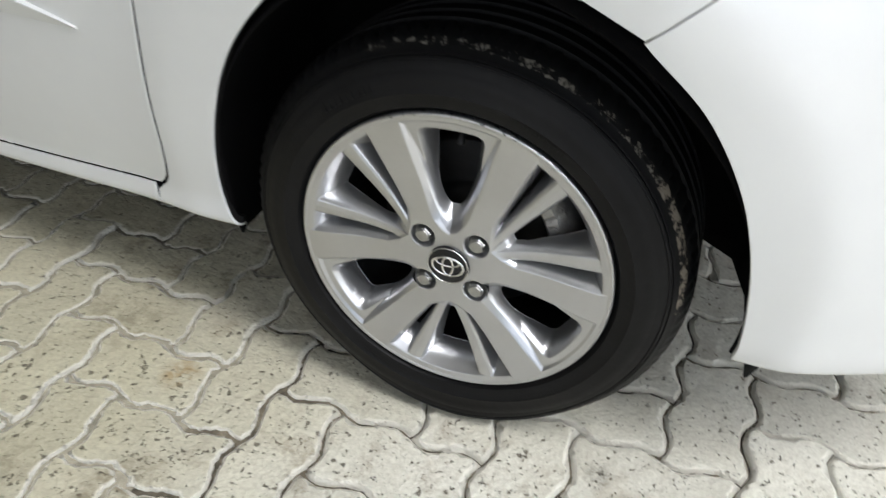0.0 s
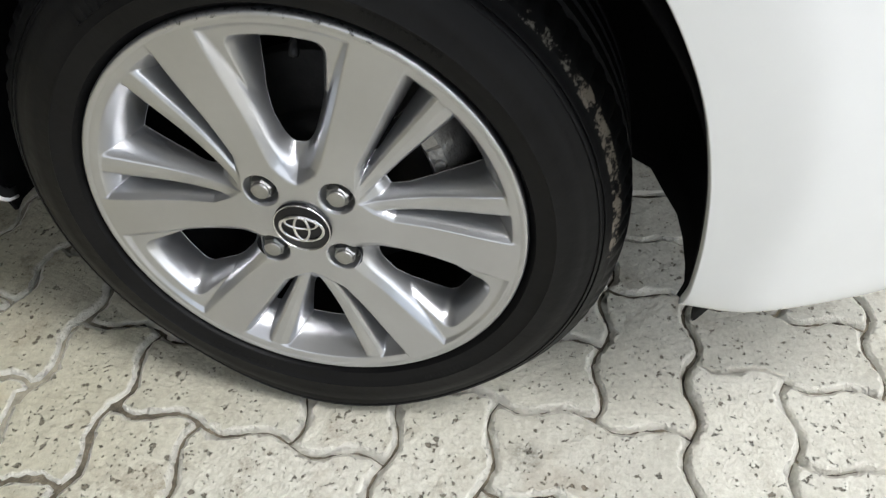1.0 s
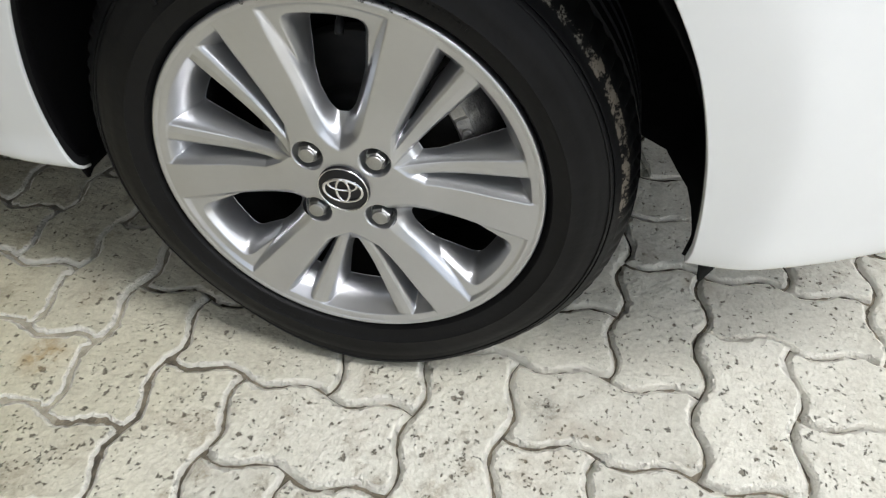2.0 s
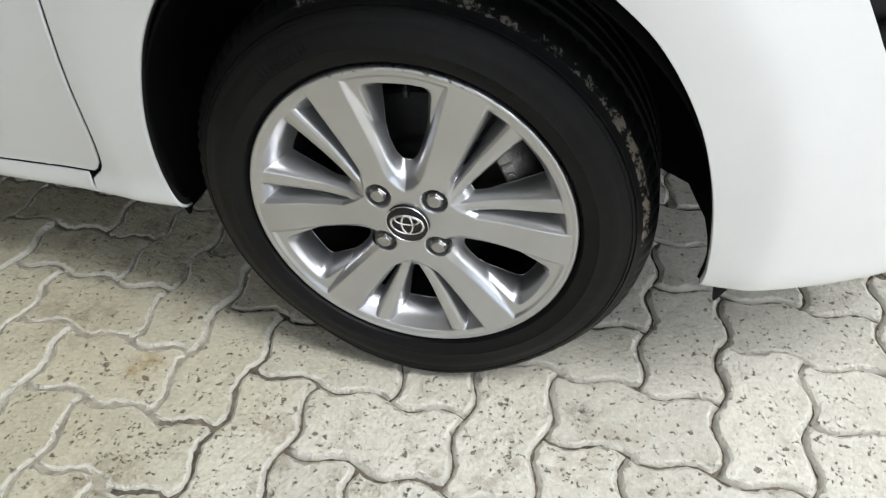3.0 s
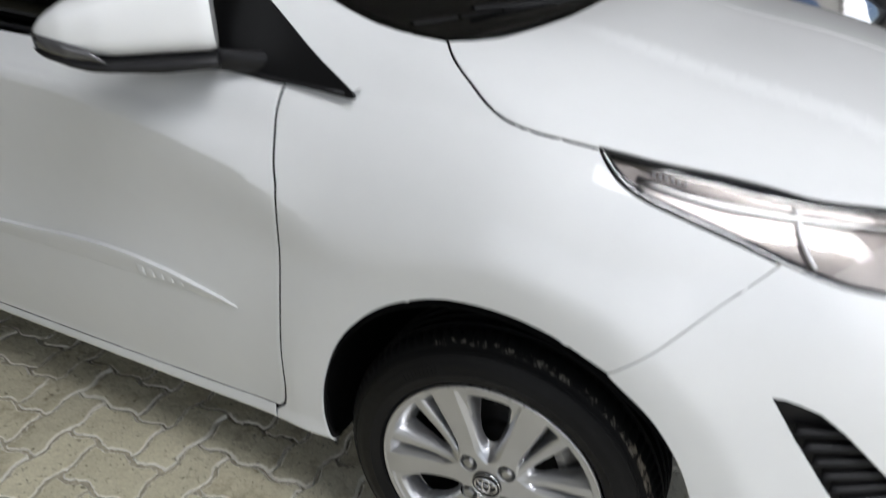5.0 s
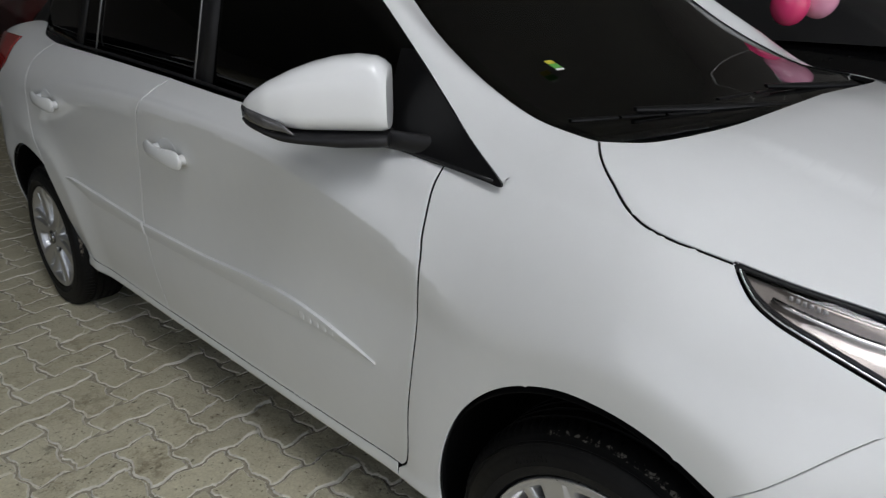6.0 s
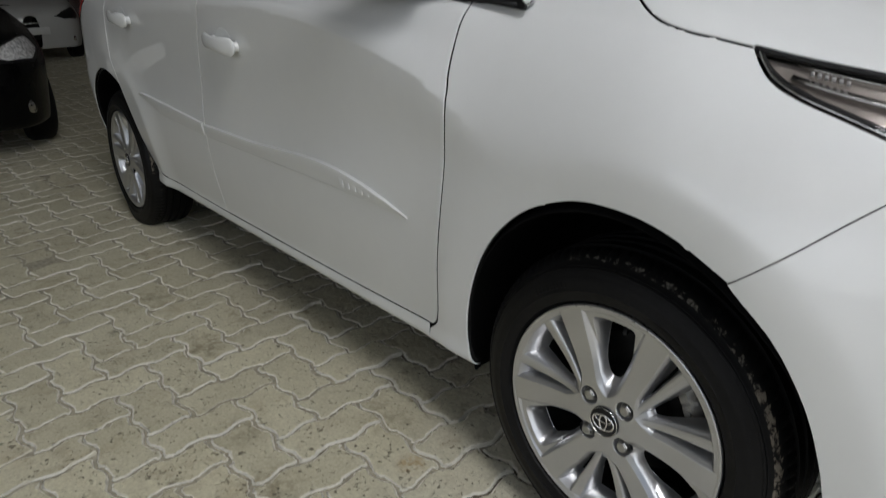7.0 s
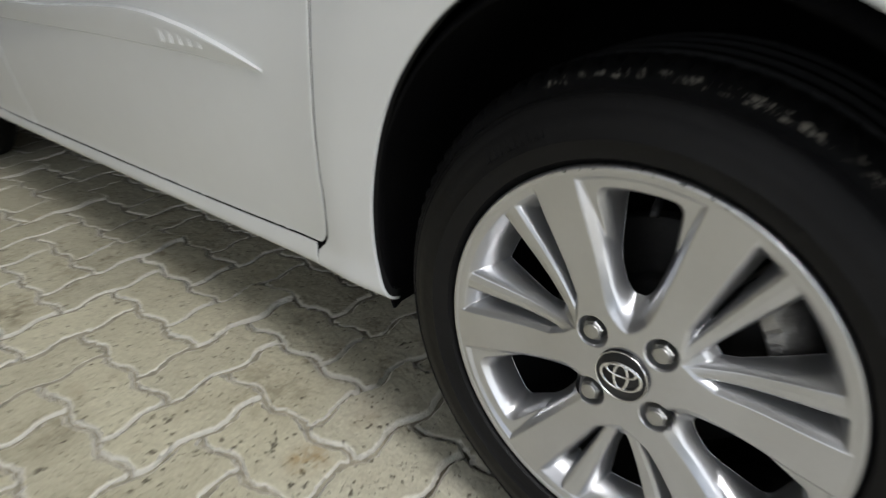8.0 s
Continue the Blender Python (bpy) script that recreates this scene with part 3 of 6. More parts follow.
def greenhouse(flip):
    f = (lambda y: 2 * MID - y) if flip else (lambda y: y)
    n = 40
    a, b = resample(SILL_LINE, n), resample(RAIL, n)
    rows = []
    for t in np.linspace(0, 1, 6):
        rows.append([(p[0] + (q[0] - p[0]) * t, f(glass_y(p[1] + (q[1] - p[1]) * t, p[0]) + 0.004), p[1] + (q[1] - p[1]) * t) for p, q in zip(a, b)])
    ribbon("side_glass", rows, GLASS_DARK, car, 0.004, label="dark tinted side windows")
    # body-coloured frame from the hood corner over the doors to the tail
    outer = resample(spline(SCREEN_EDGE + [(-1.4, 0.33, 1.482), (-1.9, 0.33, 1.475), (-2.35, 0.32, 1.43), (-2.78, 0.30, 1.27), (-2.98, 0.22, 1.06)], 0.02), 90)
    inner = resample([(x, glass_y(z, x) - 0.003, z) for x, z in RAIL + [(-2.72, 1.055), (-2.98, 1.05)]], 400)
    bx = np.array((-0.290, -0.252, -0.225, -0.204, -0.188, -0.172, -0.158))
    bs = np.array((at_z(-0.290, 0.944), 8.14, 8.40, 8.60, 8.74, 8.90, at_z(-0.158, 1.011))) - np.array((0.10, 0.13, 0.14, 0.12, 0.10, 0.09, 0.09))
    bs[-1] += 0.07
    fine = np.linspace(0, 6, 25)
    bx, bs = np.interp(fine, range(7), bx), np.interp(fine, range(7), bs)
    e = 2e-3
    bn = np.cross(skin(bx + e, bs) - skin(bx - e, bs), skin(bx, bs + 5 * e) - skin(bx, bs - 5 * e))
    bn /= np.linalg.norm(bn, axis=1)[:, None]
    base = skin(bx, bs) + bn * np.interp(fine, (0, 6), (0.0008, 0.0006))[:, None]
    sections = []
    for k, q in enumerate(outer):
        want = q[0] - 0.105 * min(1, k / 4) if q[0] > -1.0 else q[0]
        p = min(inner, key=lambda w: abs(w[0] - want)) if k else inner[0]
        u = min(1, k / 7)
        sections.append([(p[0] + (q[0] - p[0]) * t, p[1] + (q[1] - p[1]) * t - 0.014 * u * math.sin(math.pi * t), p[2] + (q[2] - p[2]) * t + 0.016 * u * math.sin(math.pi * t)) for t in np.linspace(0, 1, 25)])
    sections[0] = [tuple(b) for b in base]
    G = np.array(sections)
    dk, dt = np.gradient(G, axis=0), np.gradient(G, axis=1)
    GN = np.cross(dt, dk)
    GN /= np.linalg.norm(GN, axis=2)[:, :, None] + 1e-9
    GN[GN[:, :, 2] + -GN[:, :, 1] < 0] *= -1
    for k in range(10):
        w = (k / 10) ** 2 * (3 - 2 * k / 10)
        GN[k] = bn * (1 - w) + GN[k] * w
    split = next(k for k, q in enumerate(outer) if q[0] < -2.3)
    for name, a, b, mat, lab in (("window_frame", 0, split + 1, PAINT, "white windscreen pillar and roof rail"), ("rear_pillar", split, len(outer), BLACK, "black rear pillar")):
        bm = bmesh.new()
        normals = []
        for lift in (0.0, 0.006):
            rows = [[(p[0] - lift * n[0], f(p[1] - lift * n[1]), p[2] - lift * n[2]) for p, n in zip(r, g)] for r, g in zip(G[a:b], GN[a:b])]
            loft(bm, rows)
            sg = 1 if lift == 0 else -1
            normals += [(sg * n[0], sg * (-n[1] if flip else n[1]), sg * n[2]) for g in GN[a:b] for n in g]
        bm.normal_update()
        bm.verts.index_update()
        turn = [fc for fc in bm.faces if fc.normal.dot(Vector(normals[fc.verts[0].index])) < 0]
        bmesh.ops.reverse_faces(bm, faces=turn)
        ob = part(name, bm, mat, car, lab)
        ob.data.normals_split_custom_set_from_vertices(normals)
    # black weather strip along the belt
    strip = [(x, glass_y(z, x) - 0.004, z) for x, z in SILL_LINE]
    ribbon("belt_moulding", [[(x, f(y), z - 0.002) for x, y, z in strip], [(x, f(y - 0.001), z + 0.002) for x, y, z in strip], [(x, f(y + 0.004), z + 0.006) for x, y, z in strip]], BLACK, car, 0.003)
    for x0, x1, w in ((-1.30, -1.40, 0.05), (-2.18, -2.24, 0.03)):
        zr = np.interp(-x1, [-p[0] for p in RAIL[:-6]], [p[1] for p in RAIL[:-6]])
        zs = np.interp(-x0, [-p[0] for p in SILL_LINE], [p[1] for p in SILL_LINE])
        ribbon("door_pillar", [[(x0 - w, f(glass_y(zs, x0)), zs), (x0 + w, f(glass_y(zs, x0)), zs)], [(x1 - w, f(glass_y(zr, x1)), zr), (x1 + w, f(glass_y(zr, x1)), zr)]], BLACK, car, 0.004)
    for x0, x1 in ((-1.335, -1.44), (-2.02, -2.10)):
        zr = np.interp(-x1, [-p[0] for p in RAIL[:-6]], [p[1] for p in RAIL[:-6]])
        zs = np.interp(-x0, [-p[0] for p in SILL_LINE], [p[1] for p in SILL_LINE])
        ribbon("window_channel", [[(x0 - d, f(glass_y(zs, x0) - 0.004), zs), (x1 - d, f(glass_y(zr, x1) - 0.004), zr)] for d in (0, 0.007)], SIGNAL_TRIM, car, 0.002, label="pale window channel edge")
    # black sail panel with its seam
    tri = [(-0.280, 0.9425), (-0.2620, 0.9400), (-0.2550, 0.9402), (-0.2520, 0.9430), (-0.2540, 0.9480), (-0.2620, 0.9535), (-0.325, 0.9925), (-0.393, 1.038), (-0.453, 1.081), (-0.535, 1.138), (-0.57, 1.138), (-0.572, 0.966), (-0.396, 0.953)]
    bm = bmesh.new()
    fr = [bm.verts.new((x, f(glass_y(z, x) - 0.0055), z)) for x, z in tri]
    bm.faces.new(fr if not flip else fr[::-1])
    ob = part("sail_panel", bm, SAIL_BLACK, car, "black triangular mirror base panel", smooth=False)
    ob.modifiers.new("solid", "SOLIDIFY").thickness = 0.006


def screen_and_roof():
    e = resample(spline(SCREEN_EDGE, 0.05), 24)
    rows = []
    for x, y, z in e:
        k = (x + 1.02) / 0.87
        row = []
        for t in np.linspace(0, 1, 33):
            w = 1 - (2 * t - 1) ** 2
            row.append((x + 0.10 * w * k ** 0.5 if k > 0 else x, y + (2 * MID - 2 * y) * t, z - 0.004 + 0.012 * w * (1 - k)))
        rows.append(row)
    ribbon("windscreen", rows, GLASS_SCREEN, car, 0.004, label="clear windscreen")
    rows = []
    for x, z in ((-1.0, 1.425), (-1.2, 1.462), (-1.6, 1.478), (-2.0, 1.472), (-2.4, 1.43), (-2.8, 1.27), (-3.0, 1.06)):
        y0 = 0.31 if x > -2.6 else 0.28
        rows.append([(x, y0 + (2 * MID - 2 * y0) * t, z + 0.03 * (1 - (2 * t - 1) ** 2)) for t in np.linspace(0, 1, 17)])
    ribbon("roof", rows, PAINT, car, 0.01, label="white roof and tailgate")
    rows = []
    for x, lo, z in ((-3.0, 0.24, 1.06), (-3.12, 0.22, 0.9), (-3.2, 0.22, 0.7), (-3.22, 0.24, 0.4), (-3.12, 0.28, 0.26)):
        rows.append([(x - 0.05 * (1 - (2 * t - 1) ** 2), lo + (2 * MID - 2 * lo) * t, z) for t in np.linspace(0, 1, 13)])
    ribbon("tailgate", rows, PAINT, car, 0.01)
    # black cowl between hood and glass
    rows = []
    c = skin([p[0] for p in spline(COWL_EDGE, 0.03)], [p[1] for p in spline(COWL_EDGE, 0.03)])
    full = [tuple(p) for p in c] + [(x, 2 * MID - y, z) for x, y, z in c[::-1]]
    ribbon("cowl", [[(x + 0.012, y, z - 0.022) for x, y, z in full], [(x - 0.05, y, z - 0.030) for x, y, z in full], [(x - 0.13, MID + (y - MID) * 0.98, z - 0.016) for x, y, z in full]], BLACK, car, 0.004, label="black plastic cowl under the wipers")
    # dashboard and floor pan close the cabin
    bm = bmesh.new()
    box(bm, (-0.95, 0.16, 0.80), (-0.22, 2 * MID - 0.16, 1.0), 0.03)
    part("dashboard", bm, DARK_CABIN, car, "dark dashboard")
    bm = bmesh.new()
    box(bm, (-2.15, 0.07, 0.195), (-0.42, 2 * MID - 0.07, 0.46), 0.02)
    part("floor_pan", bm, LINER, car)
    for x in (-1.25, -2.1):
        for y in (0.45, 2 * MID - 0.45):
            bm = bmesh.new()
            box(bm, (x - 0.25, y - 0.24, 0.46), (x + 0.25, y + 0.24, 0.62), 0.04)
            box(bm, (x - 0.34, y - 0.23, 0.55), (x - 0.20, y + 0.23, 1.18), 0.04)
            part("seat", bm, DARK_CABIN, car, "dark cloth seat")


for flip in (False, True):
    greenhouse(flip)
screen_and_roof()


STICKER_GREEN = material("sticker_green", (0.10, 0.35, 0.06), 0.5)
STICKER_YELLOW = material("sticker_yellow", (0.55, 0.50, 0.05), 0.5)
for dx, dy, mat, w in ((0, 0, STICKER_GREEN, 0.016), (-0.015, 0.0, STICKER_YELLOW, 0.012), (0.0115, 0, PLATE_WHITE, 0.005)):
    bm = bmesh.new()
    box(bm, (-w / 2, -0.012, -0.0008), (w / 2, 0.012, 0.0008))
    st = part("windscreen_sticker", bm, mat, car, "small green and yellow sticker on the windscreen", smooth=False)
    st.matrix_basis = pose(-0.395 + dx, 0.37, 1.098 - dx * 0.42, 0, 23, 0)


# wipers on the glass
def wiper(p0, p1, pivot):
    p0, p1, pivot = Vector(p0), Vector(p1), Vector(pivot)
    bm = bmesh.new()
    for k in range(3):
        a, b = p0.lerp(p1, k / 3 + 0.01), p0.lerp(p1, (k + 1) / 3 - 0.01)
        d = (b - a).normalized()
        n = Vector((0.35, 0, 0.94))
        w = d.cross(n) * 0.007
        loft(bm, [[a - w, a - w * 0.6 + n * 0.008, a + w * 0.6 + n * 0.008, a + w], [b - w, b - w * 0.6 + n * 0.008, b + w * 0.6 + n * 0.008, b + w]], close=True)
    ob = part("wiper", bm, SAIL_BLACK, car, "black windscreen wiper")
    bm = bmesh.new()
    m = p0.lerp(p1, 0.45) + Vector((0, 0, 0.014))
    d = (m - pivot).normalized()
    w = d.cross(Vector((0.35, 0, 0.94))) * 0.010
    loft(bm, [[pivot - w, pivot - w * 0.5 + Vector((0, 0, 0.016)), pivot + w * 0.5 + Vector((0, 0, 0.016)), pivot + w], [m - w * 0.6, m - w * 0.4 + Vector((0, 0, 0.008)), m + w * 0.4 + Vector((0, 0, 0.008)), m + w * 0.6]], close=True)
    part("wiper_arm", bm, SAIL_BLACK, ob)


wiper((-0.262, 0.235, 1.019), (-0.148, 0.55, 1.010), (-0.085, 0.80, 0.998))
wiper((-0.185, 0.66, 1.018), (-0.140, 1.12, 1.012), (-0.085, 1.25, 0.998))


SIGNAL_GREY = material("signal_lens", (0.06, 0.06, 0.063), 0.16, coat=1.0, vary=0.2, scale=60)


# door mirror
def door_mirror(flip):
    f = (lambda y: 2 * MID - y) if flip else (lambda y: y)
    inner, outer = np.array((-0.508, 0.028)), np.array((-0.715, -0.155))
    ax = (outer - inner) / np.linalg.norm(outer - inner)
    nrm = np.array((-ax[1], ax[0]))
    if nrm[0] < 0:
        nrm = -nrm
    def sections(lo, hi, front, back, n=26, m=24):
        rows = []
        for u in np.linspace(0, 1, n):
            c = inner + (outer - inner) * u
            deep = float(np.interp(u, (0, 0.04, 0.12, 0.3, 0.6, 0.8, 0.92, 0.98, 1), (0.86, 0.94, 0.98, 1, 0.97, 0.78, 0.48, 0.22, 0.06)))
            end = float(np.interp(u, (0, 0.015, 0.04, 0.94, 0.985, 1), (0.93, 0.98, 1, 1, 0.75, 0.35)))
            zl, zh = lo(u), hi(u)
            zc, hh = (zl + zh) / 2, (zh - zl) / 2 * end
            row = []
            for k in range(m):
                a = 2 * math.pi * k / m
                ca, sa = math.cos(a), math.sin(a)
                e = 0.58
                d = (front if ca > 0 else back) * math.copysign(abs(ca) ** e, ca) * deep
                row.append((c[0] + nrm[0] * d, f(c[1] + nrm[1] * d), zc + hh * math.copysign(abs(sa) ** e, sa)))
            rows.append(row)
        return rows
    def closed(rows):
        bm = bmesh.new()
        vs = loft(bm, rows, close=True)
        bm.faces.new(vs[0])
        bm.faces.new(vs[-1])
        bmesh.ops.recalc_face_normals(bm, faces=bm.faces[:])
        sharpen(bm, 50)
        return bm
    top = lambda u: float(np.interp(u, (0, 0.08, 0.2, 0.35, 0.5, 0.65, 0.8, 0.9, 1), (1.122, 1.134, 1.138, 1.134, 1.124, 1.109, 1.089, 1.072, 1.050)))
    bed = lambda u: float(np.interp(u, (0, 0.55, 0.8, 1), (1.002, 1.003, 1.010, 1.026)))
    cap = part("mirror_housing", closed(sections(bed, top, 0.062, 0.045)), PAINT, car, "white door mirror housing")
    part("mirror_base", closed(sections(lambda u: float(np.interp(u, (0, 0.3, 0.7, 1), (0.976, 0.974, 0.983, 1.012))), lambda u: bed(u) - 0.0008, 0.0605, 0.045)), BLACK, cap, "black lower mirror shell")
    bm = bmesh.new()
    rows = []
    for u in np.linspace(0.60, 0.985, 12):
        c = inner + (outer - inner) * u
        d = 0.062 * float(np.interp(u, (0.6, 0.8, 0.92, 0.98, 1), (0.97, 0.78, 0.48, 0.22, 0.06))) + 0.0012
        zl, zh = bed(u) - 0.004, bed(u) + float(np.interp(u, (0.60, 0.68, 0.8, 0.985), (-0.002, 0.016, 0.024, 0.022)))
        rows.append([(c[0] + nrm[0] * q, f(c[1] + nrm[1] * q), z) for q, z in ((d - 0.004, zl), (d + 0.002, zl + (zh - zl) * 0.25), (d + 0.003, zl + (zh - zl) * 0.7), (d, zh))])
    loft(bm, rows)
    bmesh.ops.recalc_face_normals(bm, faces=bm.faces[:])
    ob = part("turn_signal", bm, SIGNAL_GREY, cap, "smoked grey turn signal lens")
    ob.modifiers.new("solid", "SOLIDIFY").thickness = 0.003
    rows = []
    for x, y, z, r in ((-0.435, 0.075, 0.975, 0.020), (-0.47, 0.045, 0.980, 0.019), (-0.53, 0.015, 0.986, 0.018), (-0.58, -0.03, 0.988, 0.012)):
        rows.append([(x + 2.0 * r * math.cos(a), f(y + 0.6 * r * math.cos(a)), z + r * math.sin(a)) for a in np.linspace(0, 2 * math.pi, 14)[:-1]])
    part("mirror_arm", closed(rows), BLACK, cap, "black mirror foot")


door_mirror(False)


# pull handles and side mouldings
def handle(x0, z0, flip):
    f = (lambda y: 2 * MID - y) if flip else (lambda y: y)
    rows = []
    for t in np.linspace(0, 1, 25):
        x = x0 - 0.205 * t
        zc = z0 + 0.014 * t
        y = skin(x, at_z(x, zc))[0][1]
        round_end = (max(0.0, 1 - (2 * t - 1) ** 6)) ** 0.5
        lift = 0.012 + 0.026 * math.sin(math.pi * min(1, 0.10 + 0.80 * t)) ** 0.7
        h = (0.0225 + 0.0040 * math.cos(2 * math.pi * (t - 0.1))) * max(0.12, round_end)
        d = 0.0085 * max(0.25, round_end)
        rows.append([(x, f(y - lift + d * (1 - math.cos(a)) * 1.1), zc + h * math.copysign(abs(math.sin(a)) ** 0.8, math.sin(a))) for a in np.linspace(-math.pi, math.pi, 19)[:-1]])
    bm = bmesh.new()
    vs = loft(bm, rows, close=True)
    bm.faces.new(vs[0]); bm.faces.new(vs[-1])
    # feet that join the grip to the door
    for t in (0.14, 0.80):
        x = x0 - 0.205 * t
        zc = z0 + 0.014 * t
        y = skin(x, at_z(x, zc))[0][1]
        ends = [[(x + 0.015 * k * math.cos(a), f(y - q), zc + 0.014 * k * math.sin(a)) for a in np.linspace(0, 2 * math.pi, 17)[:-1]] for q, k in ((-0.004, 1.15), (0.004, 1.0), (0.016, 0.9))]
        loft(bm, ends, close=True)
    bmesh.ops.recalc_face_normals(bm, faces=bm.faces[:])
    ob = part("door_handle", bm, PAINT, car, "white pull handle")
    # finger cup: a raised round rim that falls to a hollow behind the grip
    bm = bmesh.new()
    cx, cz = x0 - 0.105, z0 + 0.016
    rings = []
    for r, d in ((1.0, 0.0012), (0.95, 0.0002), (0.88, 0.0000), (0.74, 0.0006), (0.5, 0.0009), (0.1, 0.0010)):
        ring = []
        for a in np.linspace(0, 2 * math.pi, 33)[:-1]:
            x, z = cx + 0.052 * r * math.cos(a), cz + 0.031 * r * math.sin(a)
            ring.append((x, f(skin(x, at_z(x, z))[0][1] - 0.0014 + d), z))
        rings.append(ring)
    vs = loft(bm, rings, close=True)
    bm.faces.new(vs[-1])
    bmesh.ops.recalc_face_normals(bm, faces=bm.faces[:])
    part("finger_cup", bm, PAINT, ob)
    return ob


def moulding(x_front, x_back, flip, taper):
    """Raised strip with a crisp upper edge; the front end of the front one runs to a point."""
    f = (lambda y: 2 * MID - y) if flip else (lambda y: y)
    rows = []
    for t in np.linspace(0, 1, 40):
        x = x_front + (x_back - x_front) * t
        if taper:
            zt = float(np.interp(-x, (0.520, 0.56, 0.61, 0.68, 0.78, 0.87, 0.97, 1.22, 1.58), (0.5255, 0.538, 0.551, 0.566, 0.580, 0.585, 0.5835, 0.571, 0.570)))
            zb = float(np.interp(-x, (0.520, 0.56, 0.70, 1.0, 1.58), (0.5215, 0.5225, 0.527, 0.530, 0.528)))
        else:
            zt = float(np.interp(-x, (1.60, 2.0, 2.14, 2.18), (0.572, 0.598, 0.608, 0.604)))
            zb = float(np.interp(-x, (1.60, 2.0, 2.18), (0.530, 0.545, 0.598)))
        row = []
        for v, lift in ((0, -0.001), (0.06, 0.0020), (0.5, 0.0050), (0.88, 0.0085), (0.96, 0.0080), (1, -0.001)):
            z = zb + (zt - zb) * v
            p = skin(x, at_z(x, z))[0]
            row.append((p[0], f(p[1] - lift * (0.4 + 0.6 * min(1, (zt - zb) / 0.03))), p[2]))
        rows.append(row)
    bm = bmesh.new()
    vs = loft(bm, rows)
    bm.faces.new(vs[0]); bm.faces.new(vs[-1])
    bmesh.ops.recalc_face_normals(bm, faces=bm.faces[:])
    sharpen(bm, 25)
    return part("side_moulding", bm, PAINT, car, "white body-side moulding strip")


for flip in (False, True):
    handle(-1.225, 0.824, flip)
    handle(-2.092, 0.862, flip)
    strip = moulding(-0.520, -1.585, flip, True)
    moulding(-1.604, -2.18, flip, False)
    # raised lettering on the strip, as plain bars
    for k in range(5):
        x = -0.662 - 0.027 * k
        p = skin(x, at_z(x, 0.549))[0]
        y = p[1] - 0.0050
        bm = bmesh.new()
        if flip:
            y = 2 * MID - y
        box(bm, (x - 0.009, y - 0.0016, 0.540), (x + 0.009, y + 0.0016, 0.5615), 0.001)
        part("letter_bar", bm, PAINT, strip)


# wheel houses: felt-lined shells and a black flap edge
def wheel_house(ax, flip):
    """Felt shell inside the arch; towards the front its lower edge climbs as it goes in."""
    f = (lambda y: 2 * MID - y) if flip else (lambda y: y)
    rows = []
    for y, r, first in ((0.0, 0.350, -9), (0.02, 0.360, -10), (0.06, 0.364, -11), (0.11, 0.366, -12.5), (0.17, 0.367, -15), (0.25, 0.367, -20), (0.33, 0.362, -24), (0.35, 0.02, -24)):
        row = []
        for a in np.linspace(radians(first), radians(191), 48):
            x, z = ax + r * math.cos(a), 0.297 + (r * 1.025 * math.sin(a) if r > 0.1 else 0)
            edge = skin(x, at_z(x, max(z, 0.25)))[0][1] + 0.012
            row.append((x, f(edge + y), z))
        rows.append(row)
    ribbon("wheel_house", rows, LINER, car, 0.004, label="black wheel arch liner")


for ax in AXLES:
    for flip in (False, True):
        wheel_house(ax, flip)
for flip in (False, True):
    f = (lambda y: 2 * MID - y) if flip else (lambda y: y)
    rows = [[(0.366, f(0.066), 0.245), (0.392, f(0.074), 0.245)], [(0.368, f(0.066), 0.205), (0.386, f(0.072), 0.209)], [(0.371, f(0.068), 0.184), (0.374, f(0.069), 0.186)]]
    ribbon("mud_flap", rows, GAP_DARK, car, 0.005, label="black plastic deflector flap")
bm = bmesh.new()
box(bm, (0.42, 0.34, 0.27), (0.74, 2 * MID - 0.34, 0.50), 0.02)
part("front_undertray", bm, LINER, car)
bm = bmesh.new()
box(bm, (-0.40, 0.37, 0.18), (0.33, 2 * MID - 0.37, 0.80), 0.02)
part("engine_bay", bm, LINER, car)


# ---- alloy wheels ----
def polar(r, a):
    return (r * math.cos(radians(a)), r * math.sin(radians(a)))


def soft_min(a, b, k):
    """The lesser of two depths, with a fillet of about k."""
    h = np.clip(0.5 + 0.5 * (b - a) / k, 0, 1)
    return b + (a - b) * h - k * h * (1 - h)


def soft_max(a, b, k):
    return -soft_min(-a, -b, k)


def off_line(u, v, line):
    """Distance from a line of points that runs outwards from the hub, positive on the side of the sector's middle."""
    best = np.full(u.shape, 9.0)
    inner = np.zeros(u.shape)
    for (a0, b0), (a1, b1) in zip(line, line[1:]):
        dx, dy = a1 - a0, b1 - b0
        t = np.clip(((u - a0) * dx + (v - b0) * dy) / (dx * dx + dy * dy), 0, 1)
        d = np.hypot(u - a0 - t * dx, v - b0 - t * dy)
        side_of = (u - a0) * dy - (v - b0) * dx
        inner = np.where(d < best, np.sign(side_of), inner)
        best = np.minimum(best, d)
    return best * inner


def flank(d, slope, width):
    """Depth at a distance from an edge: a chamfer that rolls over into the opening's wall at the width given."""
    k = (CUT - slope * width) / (0.62 * width) ** 2
    return slope * d + k * np.maximum(0, d - 0.38 * width) ** 2


CUT = 0.027
WIDE_EDGE = [(0.0350, -0.010), (0.0375, 0.0000), (0.0400, 0.0070), (0.0460, 0.0132), (0.0600, 0.0212), (0.1100, 0.0370), (0.1890, 0.0615), (0.2200, 0.0720)]
NARROW_EDGE = [(0.0560, -0.010), (0.0640, 0.0050), (0.0690, 0.0150), (0.0800, 0.0310), (0.1740, 0.0953), (0.2100, 0.1200)]


